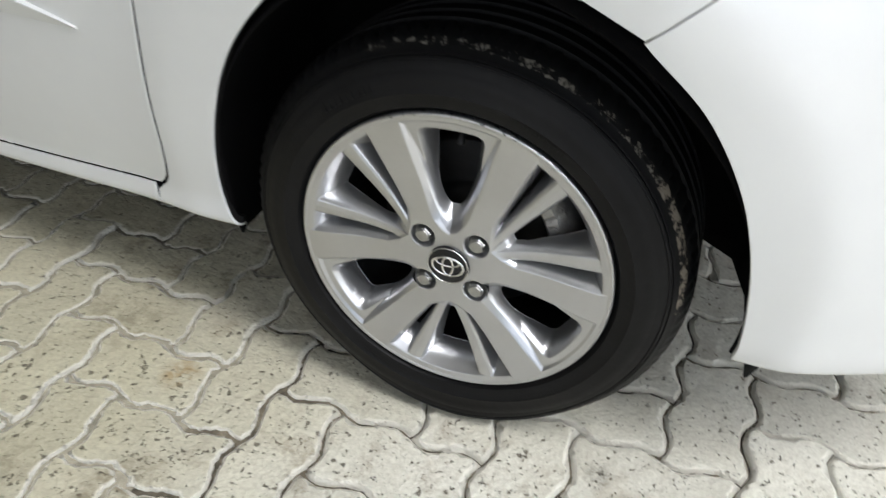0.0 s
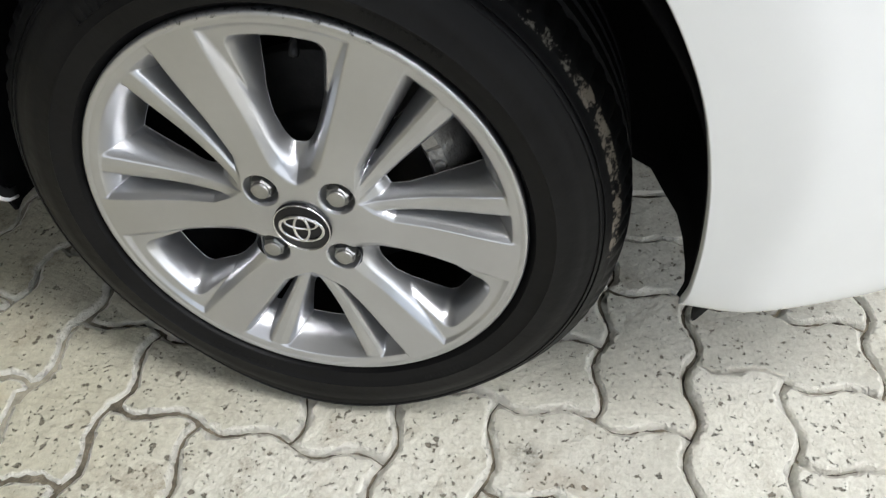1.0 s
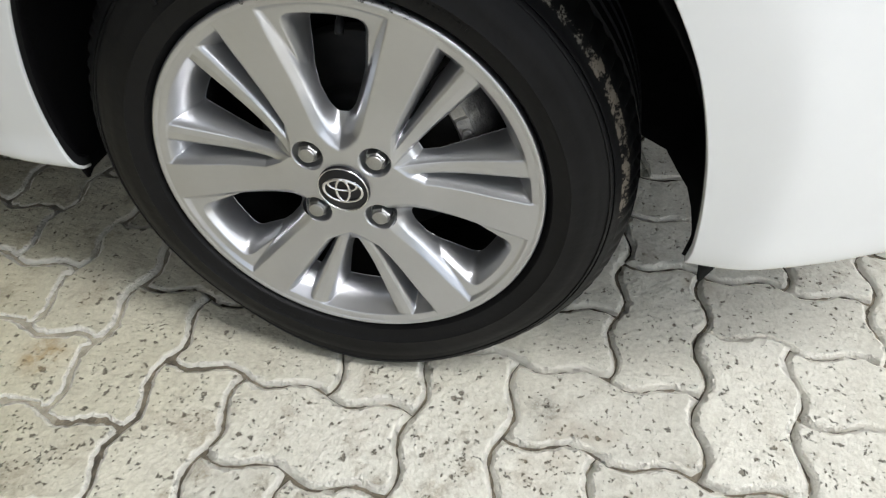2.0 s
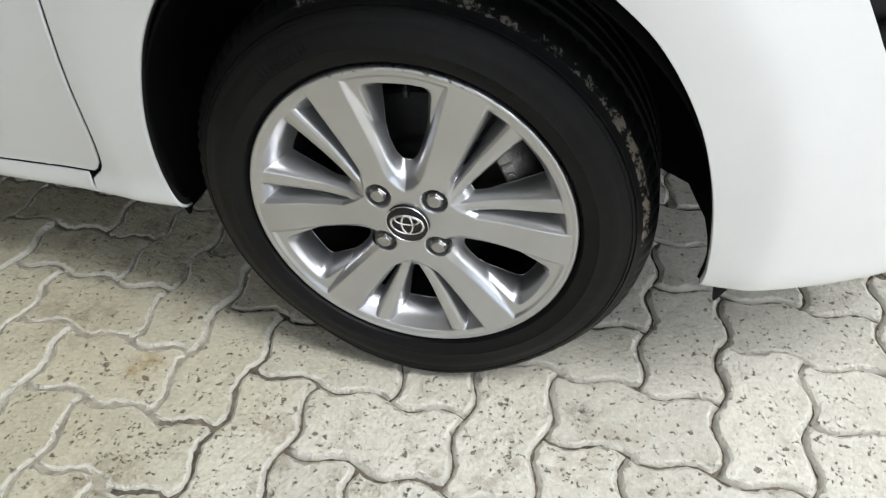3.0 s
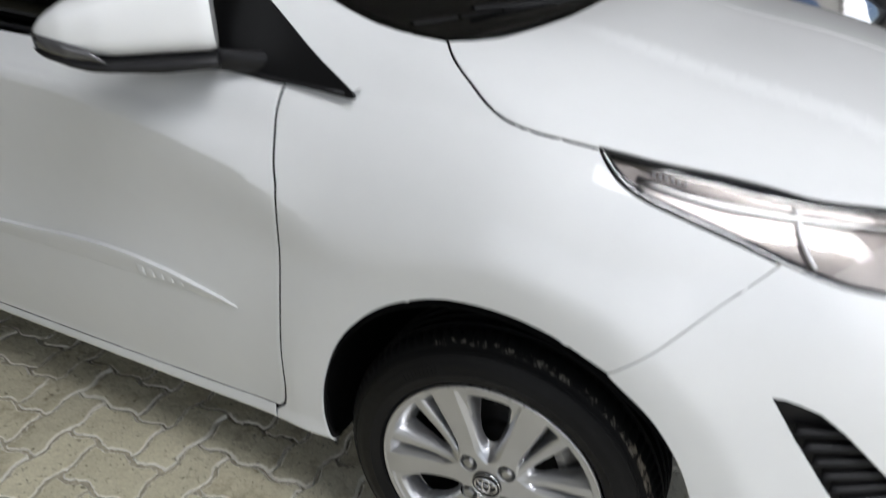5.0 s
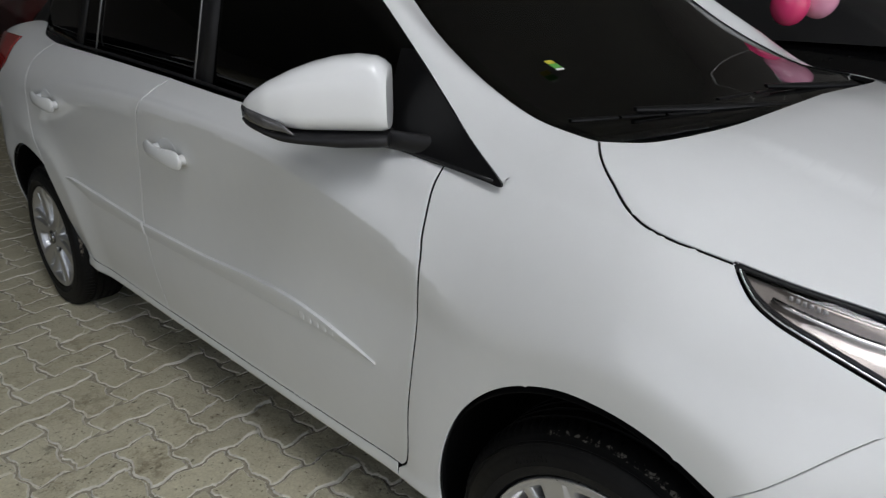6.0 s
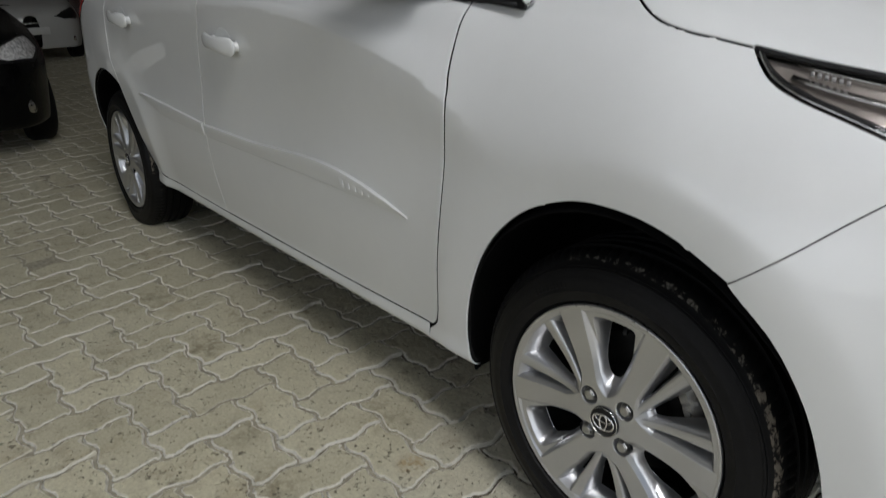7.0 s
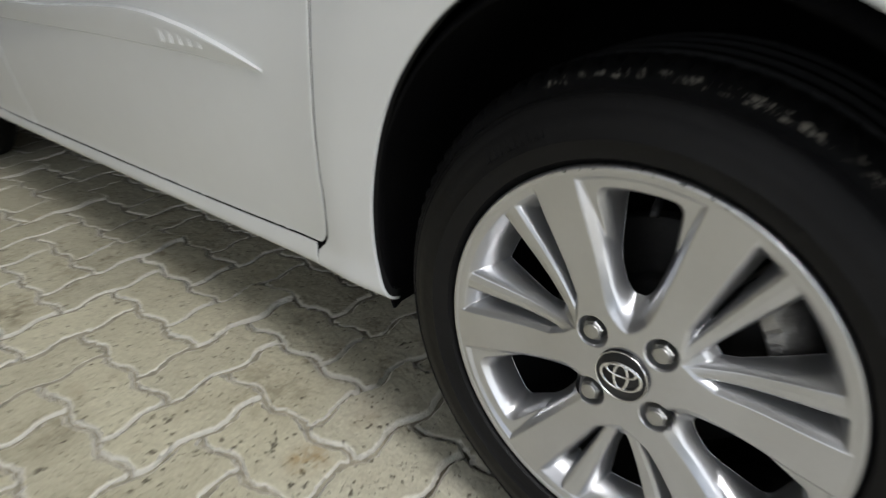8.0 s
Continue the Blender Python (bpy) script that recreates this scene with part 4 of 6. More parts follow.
def wheel_depth(r, a):
    """Depth of the cast face at a radius and an angle: six flat arms, three wide pockets with a shoulder, three narrow ones with two ribs."""
    k = np.abs((a - 90 + 60) % 120 - 60)
    u, v = r * np.cos(np.radians(k)), r * np.sin(np.radians(k))
    # wide pocket
    d = off_line(u, v, WIDE_EDGE)
    side_wall = flank(d, np.interp(u, (0.05, 0.085, 0.12), (0.55, 0.80, 1.05)), np.interp(u, (0.06, 0.085, 0.14, 0.18), (0.0210, 0.0155, 0.0140, 0.0160)))
    inner = soft_min(0.1855 - r, 0.0350 + (u - 0.14) * 0.17 - v, 0.012)
    shoulder = soft_min(1.2 * (0.1965 - r), 0.0032 + 0.15 * (0.192 - u), 0.0015) + flank(np.maximum(0, inner), 1.6, 0.0095)
    along = u - 16 * v * v
    bowl = 0.30 * (along - 0.0375) + 9.5 * np.maximum(0, along - 0.0375) ** 2
    wide = soft_min(soft_min(side_wall, shoulder, 0.0016), bowl, 0.014)
    # narrow pocket
    k2 = 60 - k
    u2, v2 = r * np.cos(np.radians(k2)), r * np.sin(np.radians(k2))
    d2 = off_line(u2, v2, NARROW_EDGE)
    arm_wall = flank(d2, 1.15, np.interp(r, (0.07, 0.11, 0.19), (0.0085, 0.0088, 0.0100)))
    dr = 0.1985 - r
    rim_wall = 0.30 * dr + flank(np.maximum(0, dr - 0.006), 1.1, 0.0175)
    floor = 0.42 * (r - 0.0615) + flank(np.maximum(0, r - 0.070), 0.2, 0.0240)
    lat = (0.0068 + 0.385 * (r - 0.060))
    q = np.abs(v2 - lat) * 0.93
    t = np.clip((r - 0.06) / 0.135, 0, 1)
    crest = 0.0022 + 0.0024 * np.sin(np.pi * t) ** 0.8 - 0.0004 * t
    # each rib is a lopsided roof: a short outer side and a broad side that falls towards the sector's middle
    top = 0.0014 + 0.0024 * t
    broad = np.where(v2 > lat, 0.0050 + 0.0030 * t, 0.0092 + 0.0080 * t)
    rib = crest + flank(np.maximum(0, q - top), np.where(v2 > lat, 0.7, 0.24), broad)
    narrow = soft_min(arm_wall, soft_min(soft_min(rib, rim_wall, 0.0022), floor, 0.0060), 0.0026)
    deep = np.maximum(soft_max(wide, 0 * r, 0.0011), soft_max(narrow, 0 * r, 0.0011))
    deep = deep - 0.000275
    # gentle dish of the arms, and the wells of the nuts
    deep = deep + 0.0045 * np.exp(-((r - 0.110) / 0.05) ** 2)
    n = np.abs((a - 45 + 45) % 90 - 45)
    dn = 0.0178 - np.hypot(r * np.cos(np.radians(n)) - 0.05, r * np.sin(np.radians(n)))
    return np.maximum(deep, soft_max(np.where(dn < 0.002, 1.2 * dn, 0.0024 + 5 * (dn - 0.002)), -0.0005 + 0 * r, 0.001))


def alloy_face(na, nr):
    """The cast face as a fine net round the hub: places, normals and quads, with the openings left out; the net's points are drawn onto their edges."""
    ang = np.arange(na) * 360.0 / na
    rad = np.linspace(0.0262, 0.2005, nr)
    A, R = np.meshgrid(ang, rad)
    h = rad[1] - rad[0]
    edge = lambda r: np.interp(r, (0.105, 0.172), (CUT, 0.046))
    solid = wheel_depth(R, A) < edge(R)
    near = ~solid
    touch = np.zeros_like(solid)
    for dk in (-1, 0, 1):
        row = np.vstack([solid[:1], solid, solid[-1:]])[1 + dk:1 + dk + nr]
        for dj in (-1, 0, 1):
            touch |= np.roll(row, dj, 1)
    near &= touch
    e = 1e-4
    for step in range(4):
        gap = edge(R) - wheel_depth(R, A)
        da = np.degrees(e / R)
        gr = (wheel_depth(R + e, A) - wheel_depth(R - e, A)) / (2 * e)
        ga = (wheel_depth(R, A + da) - wheel_depth(R, A - da)) / (2 * e)
        g2 = np.maximum(gr ** 2 + ga ** 2, 0.3)
        move = np.clip(gap / np.sqrt(g2), -1.2 * h, 1.2 * h) / np.sqrt(g2)
        R = np.where(near, R + move * gr, R)
        A = np.where(near, A + np.degrees(move * ga / R), A)
    D = np.minimum(wheel_depth(R, A), edge(R))
    P = np.stack([R * np.cos(np.radians(A)), D, R * np.sin(np.radians(A))], 2)
    rings = [P[k] for k in range(nr)]
    # rounded flange beyond the face
    for r, d in ((0.2015, -0.0008), (0.2035, -0.0016), (0.2052, -0.0014), (0.2066, 0.0000), (0.2072, 0.003), (0.2066, 0.010), (0.198, 0.014), (0.196, 0.030)):
        rings.append(np.stack([r * np.cos(np.radians(ang)), np.full(na, d), r * np.sin(np.radians(ang))], 1))
    V = np.array(rings)
    T = np.gradient(V, axis=0)
    S = np.roll(V, -1, 1) - np.roll(V, 1, 1)
    N = np.cross(T, S)
    N /= np.linalg.norm(N, axis=2)[:, :, None] + 1e-12
    quads, sector = [], []
    lip = np.ones((len(V) - nr, na), bool)
    solid, wall = np.vstack([solid, lip]), np.vstack([solid | near, lip])
    for k in range(len(V) - 1):
        i = np.arange(na)
        j = (i + 1) % na
        ok = wall[k, i] & wall[k, j] & wall[k + 1, i] & wall[k + 1, j]
        ok &= solid[k, i] | solid[k, j] | solid[k + 1, i] | solid[k + 1, j]
        q = np.stack([k * na + i, (k + 1) * na + i, (k + 1) * na + j, k * na + j], 1)[ok]
        quads.append(q)
        mid = (i[ok] + 0.5) * 360.0 / na
        fold = (mid - 90 + 60) % 120 - 60
        kind = np.where((k < nr) & (rad[min(k, nr - 1)] > 0.076) & (rad[min(k, nr - 1)] < 0.1935), np.where(np.abs(fold) < 33.5, 1, 2), 0)
        place = np.floor(((mid - 90) % 360) / 60).astype(int)
        sector.append(np.where(kind == 0, 0, np.where(kind == 1, 1 + place, 7 + place)))
    return V.reshape(-1, 3), N.reshape(-1, 3), np.concatenate(quads), np.concatenate(sector)


def alloy_meshes(na, nr):
    """Meshes of one wheel: rim with hub, six flat arms, six ribbed sides."""
    V, N, Q, S = alloy_face(na, nr)
    made = []
    for k in range(13):
        q = Q[S == k]
        used, flat = np.unique(q, return_inverse=True)
        me = bpy.data.meshes.new("wheel" if k == 0 else "spoke")
        me.from_pydata([tuple(p) for p in V[used].tolist()], [], flat.reshape(-1, 4).tolist())
        me.polygons.foreach_set("use_smooth", [True] * len(q))
        me.materials.append(ALLOY)
        n = N[used] * (-1 if N[0, 1] > 0 else 1)
        if me.polygons[0].normal.y > 0:
            me.flip_normals()
        me.normals_split_custom_set_from_vertices(n.tolist())
        made.append(me)
    return made


def tyre_mesh(down=0.2895):
    """Carcass with sidewall ribs, rounded shoulder and four tread grooves; flattened where it stands."""
    prof = [(0.196, 0.014), (0.2075, 0.009), (0.2095, 0.004), (0.2130, -0.0010), (0.2135, -0.0030), (0.221, -0.0055), (0.2300, -0.0070), (0.2312, -0.0082), (0.2325, -0.0074), (0.244, -0.0068), (0.2545, -0.0035), (0.2560, -0.0022), (0.2580, -0.0018), (0.2660, 0.0030), (0.2668, 0.0020), (0.2690, 0.0034), (0.2700, 0.0062), (0.2712, 0.0050), (0.2730, 0.0068), (0.2740, 0.0095), (0.2790, 0.0135), (0.2800, 0.0150), (0.2850, 0.0205), (0.2895, 0.0275), (0.2915, 0.0340)]
    for y0 in (0.052, 0.081, 0.110, 0.139):
        prof += [(0.2935, y0 - 0.010), (0.2940, y0 - 0.005), (0.2865, y0 - 0.0035), (0.2865, y0 + 0.0035), (0.2940, y0 + 0.005)]
    prof += [(0.2915, 0.157), (0.2890, 0.165), (0.280, 0.176), (0.262, 0.186), (0.235, 0.192), (0.2075, 0.176), (0.196, 0.165)]
    bm = bmesh.new()
    lathe(bm, prof, 270)
    # cross cuts in the shoulder blocks
    for v in bm.verts:
        r = math.hypot(v.co.x, v.co.z)
        k = round(math.degrees(math.atan2(v.co.z, v.co.x)) * 0.75 - max(0.0, v.co.y - 0.018) * 60)
        if 0.2845 < r < 0.2945 and k % 3 == 0 and 0.018 < v.co.y < 0.05:
            v.co.x *= 1 - 0.0042 / r
            v.co.z *= 1 - 0.0042 / r
        if 0.2590 < r < 0.2770 and k % 2 == 0 and v.co.y < 0.02:
            v.co.y += 0.0004
        if v.co.z < -down:
            v.co.z = -down
        if v.co.z < -0.19 and v.co.y < 0.06 and r > 0.225:
            v.co.y -= 0.019 * ((-v.co.z - 0.19) / 0.10) ** 2 * min(1, (r - 0.225) / 0.04)
    # raised sidewall lettering, as plain bars
    for a0, n, r0, h, w in ((112, 9, 0.2385, 0.011, 1.5), (55, 14, 0.2225, 0.005, 0.9), (-125, 16, 0.2225, 0.005, 0.9), (-60, 10, 0.2235, 0.005, 1.0)):
        for k in range(n):
            a = a0 + k * w * 1.35
            y = float(np.interp(r0 + h / 2, [p[0] for p in prof[5:19]], [p[1] for p in prof[5:19]]))
            tilt = math.atan2(float(np.interp(r0 + h, [p[0] for p in prof[5:19]], [p[1] for p in prof[5:19]])) - y, h / 2)
            tmp = bmesh.new()
            box(tmp, (-h / 2, -0.0005, -radians(w) * r0 * 0.35), (h / 2, 0.002, radians(w) * r0 * 0.35))
            tmp.transform(Matrix.Rotation(-radians(a), 4, "Y") @ Matrix.Translation((r0 + h / 2, y, 0)) @ Matrix.Rotation(tilt, 4, "Z"))
            me = bpy.data.meshes.new("bar")
            tmp.to_mesh(me)
            tmp.free()
            bm.from_mesh(me)
            bpy.data.meshes.remove(me)
    bmesh.ops.recalc_face_normals(bm, faces=bm.faces[:])
    sharpen(bm, 42)
    return bm


def disc(bm, c, r, y0, y1, n=32, bevel=0.001):
    prof = [(0.0001, y0), (r - bevel, y0), (r, y0 + bevel), (r, y1)]
    rings = [[bm.verts.new((c[0] + q * math.cos(2 * math.pi * k / n), d, c[1] + q * math.sin(2 * math.pi * k / n))) for k in range(n)] for q, d in prof]
    for a, b in zip(rings, rings[1:]):
        for k in range(n):
            bm.faces.new((a[k], a[(k + 1) % n], b[(k + 1) % n], b[k]))


def ring_tube(bm, cx, cz, rx, rz, y, w, n=28):
    """A flat raised oval band."""
    rows = []
    for k in range(n):
        a = 2 * math.pi * k / n
        ca, sa = math.cos(a), math.sin(a)
        rows.append([(cx + (rx - w) * ca, y + 0.001, cz + (rz - w) * sa), (cx + (rx - w * 0.6) * ca, y, cz + (rz - w * 0.6) * sa), (cx + rx * ca, y, cz + rz * sa), (cx + (rx + w * 0.3) * ca, y + 0.001, cz + (rz + w * 0.3) * sa)])
    loft(bm, rows + rows[:1])


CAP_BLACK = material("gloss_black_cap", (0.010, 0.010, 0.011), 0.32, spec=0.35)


FINE_WHEEL = alloy_meshes(1152, 200)
PLAIN_WHEEL = alloy_meshes(360, 64)


def wheel(ax, flip, steer, turn):
    out, up = (-0.020, 0.28) if ax < -1 else (0.0, 0.29)
    m = pose(ax, 2 * MID - out if flip else out, up, 0, 0, steer + (180 if flip else 0)) @ pose(0, 0, 0, 0, turn, 0)
    shapes = FINE_WHEEL if ax > -1 and not flip else PLAIN_WHEEL
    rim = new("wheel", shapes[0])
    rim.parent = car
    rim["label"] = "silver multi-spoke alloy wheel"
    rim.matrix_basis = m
    for k, me in enumerate(shapes[1:]):
        spoke = new("spoke", me)
        spoke.parent = rim
        spoke["label"] = "flat tapering alloy arm" if k < 6 else "thin ridged alloy spoke"
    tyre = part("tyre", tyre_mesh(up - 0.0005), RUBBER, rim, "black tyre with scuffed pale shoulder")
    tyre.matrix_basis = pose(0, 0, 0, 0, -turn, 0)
    bm = bmesh.new()
    lathe(bm, [(0.0001, -0.004), (0.0255, -0.0035), (0.0275, -0.002), (0.0280, 0.004), (0.0285, 0.02)], 48)
    bmesh.ops.recalc_face_normals(bm, faces=bm.faces[:])
    part("centre_cap", bm, CAP_BLACK, rim, "black centre cap with a chrome badge")
    bm = bmesh.new()
    ring_tube(bm, 0, 0, 0.0215, 0.0150, -0.0058, 0.0022)
    ring_tube(bm, 0, 0, 0.0078, 0.0140, -0.0058, 0.0020)
    ring_tube(bm, 0, 0.0068, 0.0160, 0.0070, -0.0060, 0.0020)
    ring_tube(bm, 0, 0, 0.0270, 0.0270, -0.0050, 0.0010, 40)
    bmesh.ops.recalc_face_normals(bm, faces=bm.faces[:])
    part("badge", bm, CHROME, rim, "chrome oval badge shapes")
    for k in range(4):
        c = polar(0.05, 45 + 90 * k)
        bm = bmesh.new()
        rings = []
        for r, d in ((0.0070, 0.0012), (0.0098, 0.0016), (0.0112, 0.0032), (0.0116, 0.024)):
            rings.append([(c[0] + r * math.cos(math.pi / 3 * j + 0.3), d, c[1] + r * math.sin(math.pi / 3 * j + 0.3)) for j in range(6)])
        loft(bm, rings, close=True)
        # round crown of the nut
        rings = [[(c[0] + r * math.cos(q), d, c[1] + r * math.sin(q)) for q in np.linspace(0, 2 * math.pi, 25)[:-1]] for r, d in ((0.0001, -0.0014), (0.0050, -0.0013), (0.0078, -0.0009), (0.0086, 0.0002), (0.0090, 0.0030))]
        loft(bm, rings, close=True)
        rings = [[(c[0] + r * math.cos(a), d, c[1] + r * math.sin(a)) for a in np.linspace(0, 2 * math.pi, 21)[:-1]] for r, d in ((0.0116, 0.011), (0.0136, 0.0125), (0.0140, 0.024))]
        loft(bm, rings, close=True)
        bmesh.ops.recalc_face_normals(bm, faces=bm.faces[:])
        sharpen(bm, 25)
        part("wheel_nut", bm, NUTSTEEL, rim, "steel hex wheel nut")
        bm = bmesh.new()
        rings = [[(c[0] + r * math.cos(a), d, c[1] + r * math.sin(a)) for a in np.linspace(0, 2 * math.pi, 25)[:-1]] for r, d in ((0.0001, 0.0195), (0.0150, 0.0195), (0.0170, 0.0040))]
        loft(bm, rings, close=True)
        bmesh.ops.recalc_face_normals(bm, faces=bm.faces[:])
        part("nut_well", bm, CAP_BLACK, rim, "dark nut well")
    bm = bmesh.new()
    lathe(bm, [(0.0001, 0.0), (0.0040, 0.0008), (0.0046, 0.003), (0.0046, 0.013), (0.0034, 0.0135), (0.0034, 0.034)], 14)
    bmesh.ops.recalc_face_normals(bm, faces=bm.faces[:])
    bm.transform(Matrix.Translation((0, 0.040, 0.148)) @ Matrix.Rotation(radians(62), 4, "X"))
    part("valve_cap", bm, BLACK, rim, "black tyre valve")
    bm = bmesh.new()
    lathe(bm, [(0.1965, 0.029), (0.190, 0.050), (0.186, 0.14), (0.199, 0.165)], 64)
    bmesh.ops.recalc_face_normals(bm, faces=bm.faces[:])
    part("barrel", bm, IRON, rim, "dark inside of the rim")
    # brake behind the spokes
    bm = bmesh.new()
    lathe(bm, [(0.02, 0.062), (0.068, 0.062), (0.070, 0.085), (0.072, 0.092), (0.127, 0.092), (0.128, 0.094), (0.128, 0.11)], 64)
    bmesh.ops.recalc_face_normals(bm, faces=bm.faces[:])
    d = part("brake_disc", bm, IRON, car, "dull iron brake disc")
    d.matrix_basis = m
    bm = bmesh.new()
    rows = []
    for a in np.linspace(2, 40, 20):
        t = math.sin(math.pi * (a - 2) / 38) ** 0.35
        n = 0.003 if 14 < a < 17 or 26 < a < 29 else 0.0
        rows.append([(*polar(r, a)[:1], y, polar(r, a)[1]) for r, y in ((0.112, 0.084), (0.113, 0.070 - 0.006 * t), (0.121, 0.062 - 0.012 * t + n), (0.136, 0.060 - 0.010 * t + n), (0.146, 0.066 - 0.006 * t), (0.150, 0.078), (0.150, 0.11))])
    vs = loft(bm, rows)
    bm.faces.new(vs[0]); bm.faces.new(vs[-1])
    for a, r in ((21.5, 0.129), (44.0, 0.128)):
        c = polar(r, a)
        disc(bm, c, 0.006, 0.046 if a < 40 else 0.070, 0.09, 14)
    for a in (47, 49.5):
        lo, hi = polar(0.108, a), polar(0.150, a)
        loft(bm, [[(q[0], 0.068, q[1]), (q[0], 0.10, q[1])] for q in (lo, hi)])
    bmesh.ops.recalc_face_normals(bm, faces=bm.faces[:])
    sharpen(bm, 35)
    k = part("brake_caliper", bm, CALIPER, car, "cast metal brake caliper")
    k.matrix_basis = pose(ax, 2 * MID if flip else 0, 0.29, 0, 0, steer + (180 if flip else 0))
    bm = bmesh.new()
    lathe(bm, [(0.196, 0.155), (0.02, 0.15)], 48)
    b = part("brake_shield", bm, LINER, car)
    b.matrix_basis = m


wheel(0.0, False, 4.0, 0.0)
wheel(-2.55, False, 0.0, 10.0)
wheel(0.0, True, 4.0, 25.0)
wheel(-2.55, True, 0.0, 40.0)


# ---- the hall ----
CONCRETE = material("paver_base", (0.14, 0.12, 0.085), 0.95, vary=0.65, scale=55, bump=1.0, bump_scale=220)
SAND = material("joint_sand", (0.36, 0.33, 0.25), 0.95, vary=0.30, scale=60, bump=0.8, bump_scale=220)
WALL = material("wall_plaster", (0.27, 0.26, 0.25), 0.85, vary=0.06, scale=1.5)
CEIL = material("ceiling_sheet", (0.45, 0.45, 0.44), 0.8, vary=0.05, scale=1.0)


def slab(name, lo, hi, mat, label, category):
    bm = bmesh.new()
    box(bm, lo, hi)
    ob = mesh_ob(name, bm, mat, None, smooth=False)
    return tagged(ob, label, category, kind="structure")


def fall(x, y):
    """The paving drops slightly away from the car, for the water."""
    return 0.035 * max(-1.0, min(0.0, y + 0.03)) * max(0.0, min(1.0, (x + 4.5) / 1.5))


def ground_sheet():
    """The bed of the pavers: joints open towards the front, filled with pale sand further in."""
    xs = (-60, -8, -4.5, -3, -2, -1.4, -0.95, -0.6, -0.35, -0.1, 0.3, 1, 2, 60)
    ys = (-60, -1.03, -0.6, -0.3, -0.03, 0.5, 60)
    bm = bmesh.new()
    rows = [[(x, y, fall(x, y) - (0.0070 if x > -0.3 else 0.0036)) for x in xs] for y in ys]
    loft(bm, rows)
    for f in bm.faces:
        f.material_index = 1 if f.calc_center_median().x < -0.35 else 0
    low = bmesh.ops.extrude_face_region(bm, geom=bm.faces[:])
    for v in low["geom"]:
        if isinstance(v, bmesh.types.BMVert):
            v.co.z = -0.30
    bmesh.ops.recalc_face_normals(bm, faces=bm.faces[:])
    return tagged(mesh_ob("ground", bm, CONCRETE, None, smooth=False, mats=(SAND,)), "sand-coloured bed under concrete pavers", "ground", kind="structure")


ground = ground_sheet()
slab("wall_back", (-14.2, -8, -0.3), (-14.0, 9, 4.5), WALL, "plain grey plaster wall behind the parked cars", "wall")
slab("wall_side", (-14.0, 8.8, -0.3), (6.0, 9.0, 4.5), WALL, "plain grey plaster side wall", "wall")
# this one is out of view, added to hold sky light off the back
slab("bay_light_block", (-14.0, -8.0, -0.3), (-2.9, -7.8, 4.5), WALL, "unseen plain grey wall added to block light beside the open bay", "wall")
# ceiling out of view; its opening is added to let the strip lamps through
bm = bmesh.new()
for lo, hi in (((-14.2, -8, 4.5), (1.0, 9, 4.65)), ((5.4, -8, 4.5), (6.0, 9, 4.65)), ((1.0, 1.6, 4.5), (5.4, 9, 4.65)), ((1.0, -8, 4.5), (5.4, -3.6, 4.65))):
    box(bm, lo, hi)
tagged(mesh_ob("ceiling", bm, CEIL, None, smooth=False), "unseen pale sheet ceiling with an opening added for the strip lamps", "ceiling", kind="structure")


# ---- interlocking pavers, herringbone, with waved edges ----
RUST, MUD, SOOT = (0.36, 0.25, 0.11), (0.22, 0.18, 0.11), (0.10, 0.085, 0.06)
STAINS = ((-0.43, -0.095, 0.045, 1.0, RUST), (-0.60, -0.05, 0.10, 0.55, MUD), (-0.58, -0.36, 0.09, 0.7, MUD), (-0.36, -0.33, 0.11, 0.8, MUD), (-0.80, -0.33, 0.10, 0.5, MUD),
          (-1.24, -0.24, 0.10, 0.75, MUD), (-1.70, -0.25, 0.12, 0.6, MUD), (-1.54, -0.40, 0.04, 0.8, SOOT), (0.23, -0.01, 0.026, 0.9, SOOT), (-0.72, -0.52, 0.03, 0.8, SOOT))


